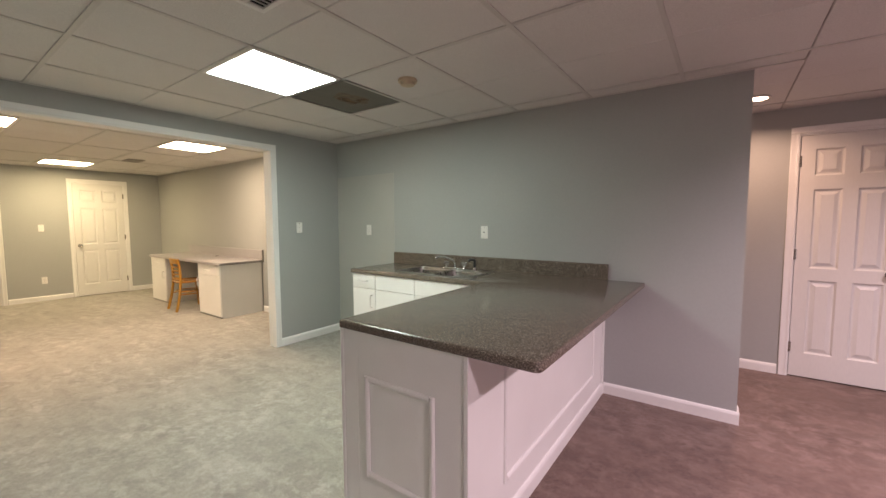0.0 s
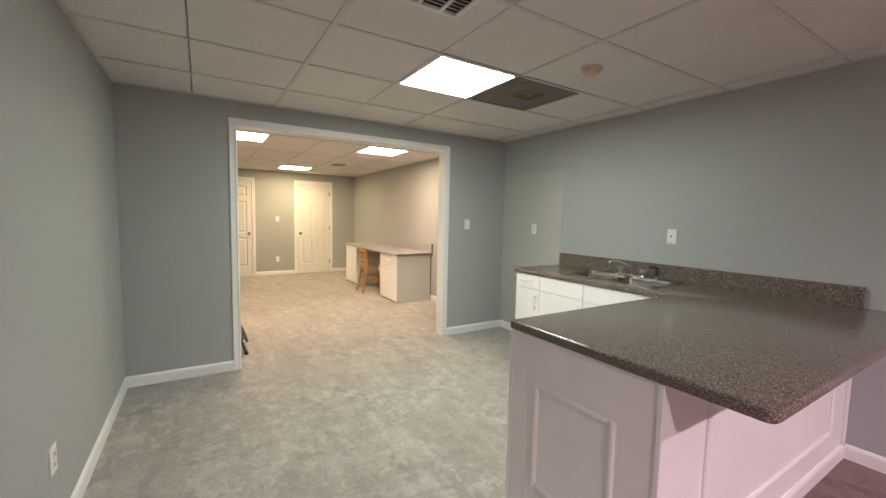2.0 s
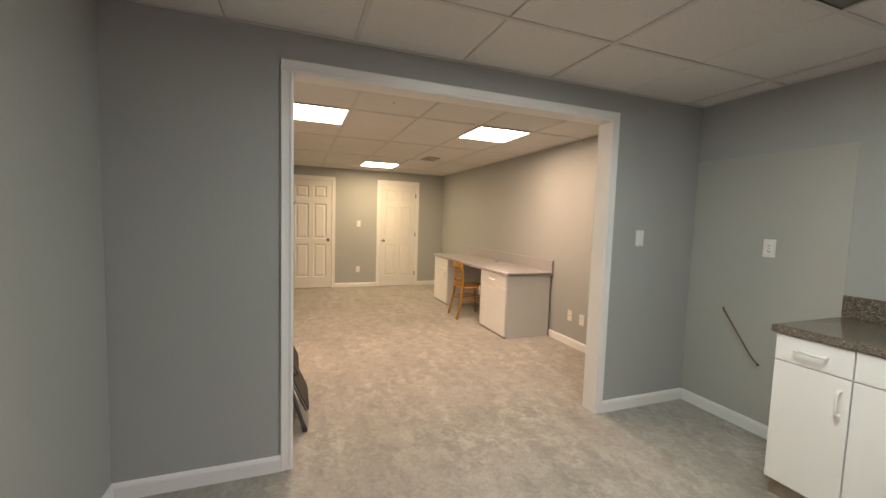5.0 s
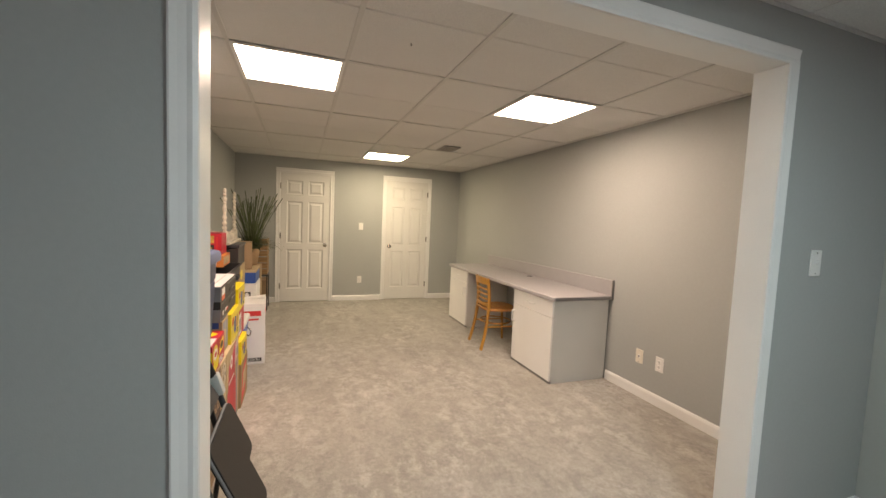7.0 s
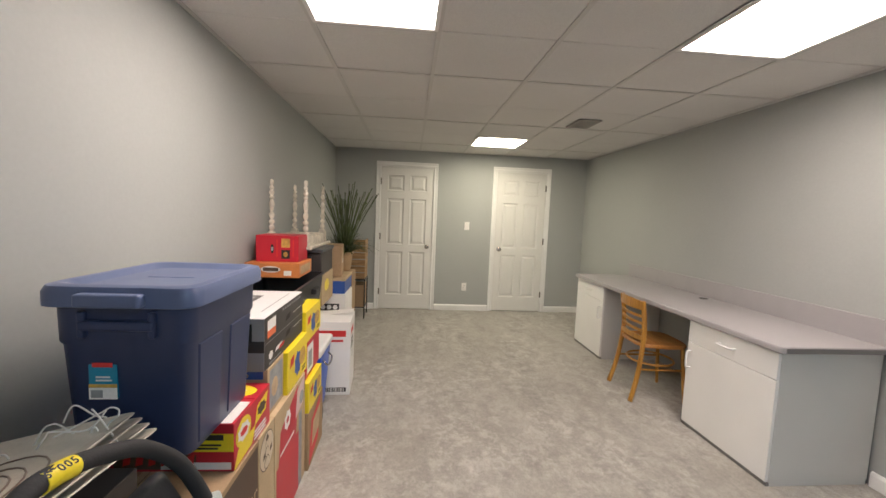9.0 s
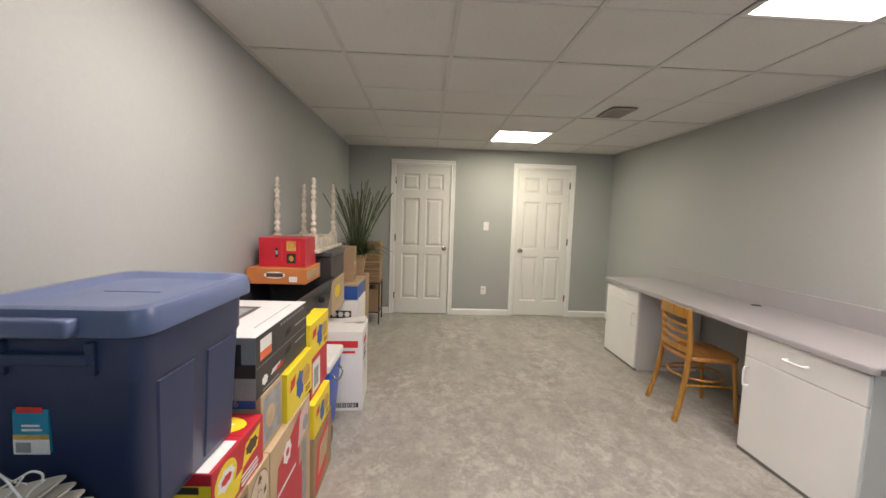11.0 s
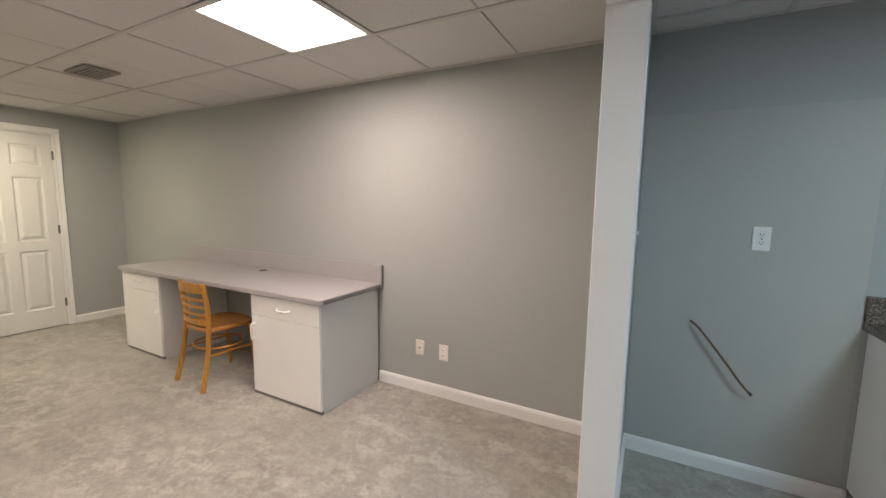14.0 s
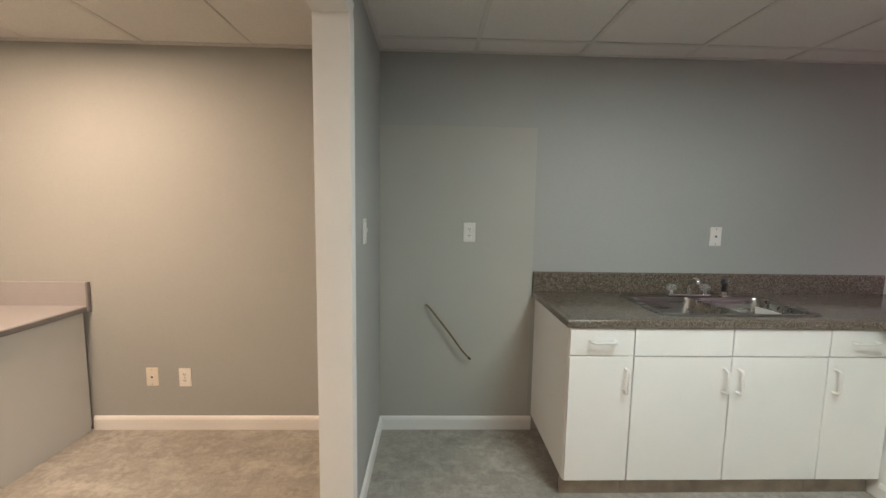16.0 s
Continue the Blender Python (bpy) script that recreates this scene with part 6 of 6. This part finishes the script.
# ---- upturned white side table with turned legs ----
st = thing("side_table", (-7.09, -0.125, 1.105), "small white distressed table, upside down, with turned legs", "table")
part("table_top", boxed(-7.50, -6.81, -0.325, 0.02, 1.105, 1.128, 0.006, 2), CHALK, st)
for (a, b, c, d) in ((-7.46, -6.85, -0.295, -0.275), (-7.46, -6.85, -0.04, -0.02), (-6.87, -6.85, -0.273, -0.042), (-7.46, -7.44, -0.273, -0.042)):
    part("apron", boxed(a, b, c, d, 1.128, 1.20, 0.003, 1), CHALK, st)
LEG = [(0.024, 0.0), (0.025, 0.012), (0.011, 0.02), (0.021, 0.038), (0.021, 0.05), (0.010, 0.068), (0.021, 0.085), (0.021, 0.095), (0.009, 0.112), (0.019, 0.135), (0.020, 0.15), (0.010, 0.172), (0.014, 0.19), (0.020, 0.235), (0.010, 0.27), (0.019, 0.283), (0.009, 0.30), (0.019, 0.318), (0.019, 0.328), (0.009, 0.346), (0.017, 0.362), (0.009, 0.38), (0.015, 0.395), (0.012, 0.42), (0.004, 0.428)]
for x, y in ((-6.88, -0.275), (-6.855, -0.03), (-7.45, -0.275), (-7.45, -0.04)):
    part("leg_block", boxed(x - 0.027, x + 0.027, y - 0.027, y + 0.027, 1.128, 1.215, 0.003, 1), CHALK, st)
    part("leg", lathe(bmesh.new(), [(r, z * 0.90) for r, z in LEG], (x, y, 1.215), 16), CHALK, st, "bobbin-turned leg", smooth=True)

# crates and boxes under the table and beyond
t, s = carton("brown carton below the stored table", -7.36, -6.95, -0.33, -0.035, 0, 0.66, CARD)
t, s = carton("yellowish carton below the black crate", -7.36, -6.95, -0.33, 0.072, 0.662, 0.90, CARD_PALE)
print_on(t, s, "+x", 0.55, 0.9, 0.45, 0.8, CARD_YELLOW, "yellow_print", shape="oval")
print_on(t, s, "+y", 0.2, 0.6, 0.4, 0.8, CARD_YELLOW, "yellow_print", shape="oval")
cr = thing("plastic_crate", (-7.13, -0.11, 0.902), "dark grey plastic crate with open handle slots", "crate")
part("crate_body", boxed(-7.34, -6.92, -0.31, 0.07, 0.902, 1.075, 0.008, 2), CARD_CHAR, cr)
for y in (-0.18, -0.02):
    part("post", boxed(-6.918, -6.905, y - 0.02, y + 0.02, 0.91, 1.05, 0.004, 1), GREY_TUBE, cr)
part("crate_rim", boxed(-7.35, -6.905, -0.32, 0.08, 1.075, 1.104, 0.006, 2), GREY_TUBE, cr)

t, s = carton("white carton with a black lattice pattern", -7.80, -7.40, -0.20, 0.175, 0.42, 0.665, CARD_WHITE)
print_on(t, s, "+x", 0.12, 0.86, 0.20, 0.66, INK, "lattice_field", "black lattice print")
for k in range(5):
    for r in range(2):
        print_on(t, s, "+x", 0.15 + 0.14 * k, 0.27 + 0.14 * k, 0.23 + 0.21 * r, 0.42 + 0.21 * r, WHITE_INK, "lattice_hole", lift=0.0013, shape="hex")
t, s = carton("brown carton under the lattice box", -7.80, -7.40, -0.32, 0.12, 0, 0.418, CARD)
t, s = carton("tan shoe carton with a blue end and lid", -7.82, -7.42, -0.19, 0.165, 0.668, 0.80, CARD_BLUE)
part("lid", boxed(-0.205, 0.205, -0.182, 0.182, 0.112, 0.138, 0.003, 1), CARD_PALE, t, "tan lid", local=True)
print_on(t, s, "+x", 0.35, 0.62, 0.2, 0.7, WHITE_INK, "logo_bar", shape="slant")
t, s = carton("plain brown carton, closed", -7.76, -7.47, -0.11, 0.11, 0.81, 1.085, CARD, turn=6, tape=CARD_PALE)
print_on(t, s, "+y", 0.3, 0.5, 0.42, 0.56, WHITE_INK, "torn_label", shape="slant")


def wicker_stack():
    x0, x1, y0, y1 = -9.40, -9.06, -0.12, 0.165
    cx, cy = (x0 + x1) / 2, (y0 + y1) / 2
    sh = thing("plant_stand", (cx, cy, 0), "low dark metal stand with thin legs in the corner", "stand")
    part("stand_top", boxed(x0, x1, y0, y1, 0.505, 0.52, 0.003, 1), BLACK, sh)
    for x in (x0 + 0.012, x1 - 0.012):
        for y in (y0 + 0.012, y1 - 0.012):
            part("leg", cyl(bmesh.new(), (x, y, 0), (x, y, 0.505), 0.008, seg=8), BLACK, sh)
    part("lower_shelf", boxed(x0 + 0.01, x1 - 0.01, y0 + 0.01, y1 - 0.01, 0.14, 0.152), BLACK, sh)
    for z in (0.522, 0.784):
        cr_ = thing("wooden_crate", (cx, cy, z), "slatted tan wooden crate stacked on the metal stand", "crate", "slatted wooden crates")
        for k in range(3):
            zz = z + 0.004 + 0.085 * k
            part("slat", boxed(x1 - 0.022, x1 - 0.012, y0 + 0.012, y1 - 0.012, zz, zz + 0.077, 0.002, 1), WICKER, cr_)
            part("slat", boxed(x0 + 0.012, x1 - 0.023, y1 - 0.022, y1 - 0.012, zz, zz + 0.077, 0.002, 1), WICKER, cr_)
            part("slat", boxed(x0 + 0.012, x1 - 0.023, y0 + 0.012, y0 + 0.022, zz, zz + 0.077, 0.002, 1), WICKER, cr_)
        part("crate_floor", boxed(x0 + 0.013, x1 - 0.024, y0 + 0.023, y1 - 0.023, z, z + 0.010), WICKER, cr_)
    carton("brown carton on the lower shelf of the stand", x0 + 0.02, x1 - 0.02, y0 + 0.02, y1 - 0.02, 0.153, 0.44, CARD)


wicker_stack()
t, s = carton("brown carton under the potted plant", -8.06, -7.83, -0.16, 0.17, 0, 0.80, CARD)


def potted_reeds():
    cx, cy, z = -7.95, 0.07, 0.801
    t = thing("potted_plant", (cx, cy, z), "artificial reed plant with grassy base in a tan pot", "plant")
    part("pot", lathe(bmesh.new(), [(0.058, 0.0), (0.062, 0.005), (0.084, 0.16), (0.090, 0.165), (0.090, 0.19), (0.080, 0.19), (0.076, 0.165), (0.01, 0.16)], (cx, cy, z), 24), POT, t, "tapered tan pot", smooth=True)
    rnd = random.Random(5)
    # stiff reeds
    for k in range(56):
        a = rnd.uniform(0, 2 * math.pi)
        spread = rnd.uniform(0.03, 0.44)
        h = rnd.uniform(0.52, 0.76) * (1 - 0.25 * spread)
        dx, dy = math.cos(a) * spread * h * 0.95, math.sin(a) * spread * h * 1.2
        if cy + dy < SOUTH_OFFICE + 0.03:
            dy = SOUTH_OFFICE + 0.03 - cy
        p0 = Vector((cx + rnd.uniform(-0.03, 0.03), cy + rnd.uniform(-0.03, 0.03), z + 0.15))
        p1 = p0 + Vector((dx * 0.45, dy * 0.45, h * 0.52))
        p2 = p0 + Vector((dx, dy, h))
        bm = tube(bmesh.new(), [p0, p1, p2], rnd.uniform(0.0030, 0.0052), 6, 3)
        r = part("reed", bm, LEAF if k % 4 else LEAF_PALE, t, smooth=True)
        if k % 3 == 0:
            for q in range(3):
                c = p0.lerp(p2, 0.35 + 0.22 * q)
                d = (p2 - p0).normalized() * 0.003
                part("node", cyl(bmesh.new(), c - d, c + d, 0.0068, seg=6), LEAF_PALE, r, "pale ring on the reed")
    # grass skirt
    bm = bmesh.new()
    for k in range(420):
        a = rnd.uniform(0, 2 * math.pi)
        ln = rnd.uniform(0.14, 0.34)
        lean = rnd.uniform(0.3, 1.25)
        w = rnd.uniform(0.003, 0.007)
        base = Vector((cx + rnd.uniform(-0.05, 0.05), cy + rnd.uniform(-0.05, 0.05), z + 0.155))
        d = Vector((math.cos(a), math.sin(a), 0))
        side = Vector((-d.y, d.x, 0)) * w
        pts = []
        for q in range(5):
            f = q / 4
            pts.append(base + d * (ln * lean * f) + Vector((0, 0, ln * (1.25 * f - lean * 0.95 * f * f))))
        pts = [Vector((p.x, max(p.y, SOUTH_OFFICE + 0.02), p.z)) for p in pts]
        prev = None
        for q, p in enumerate(pts):
            k2 = 1 - 0.85 * q / 4
            pair = (bm.verts.new(p - side * k2), bm.verts.new(p + side * k2 + Vector((0, 0, 0.001))))
            if prev:
                bm.faces.new((prev[0], prev[1], pair[1], pair[0]))
            prev = pair
    part("grass_blades", bm, LEAF, t, "drooping dark green grass blades", kind="stuff")
    return t


potted_reeds()
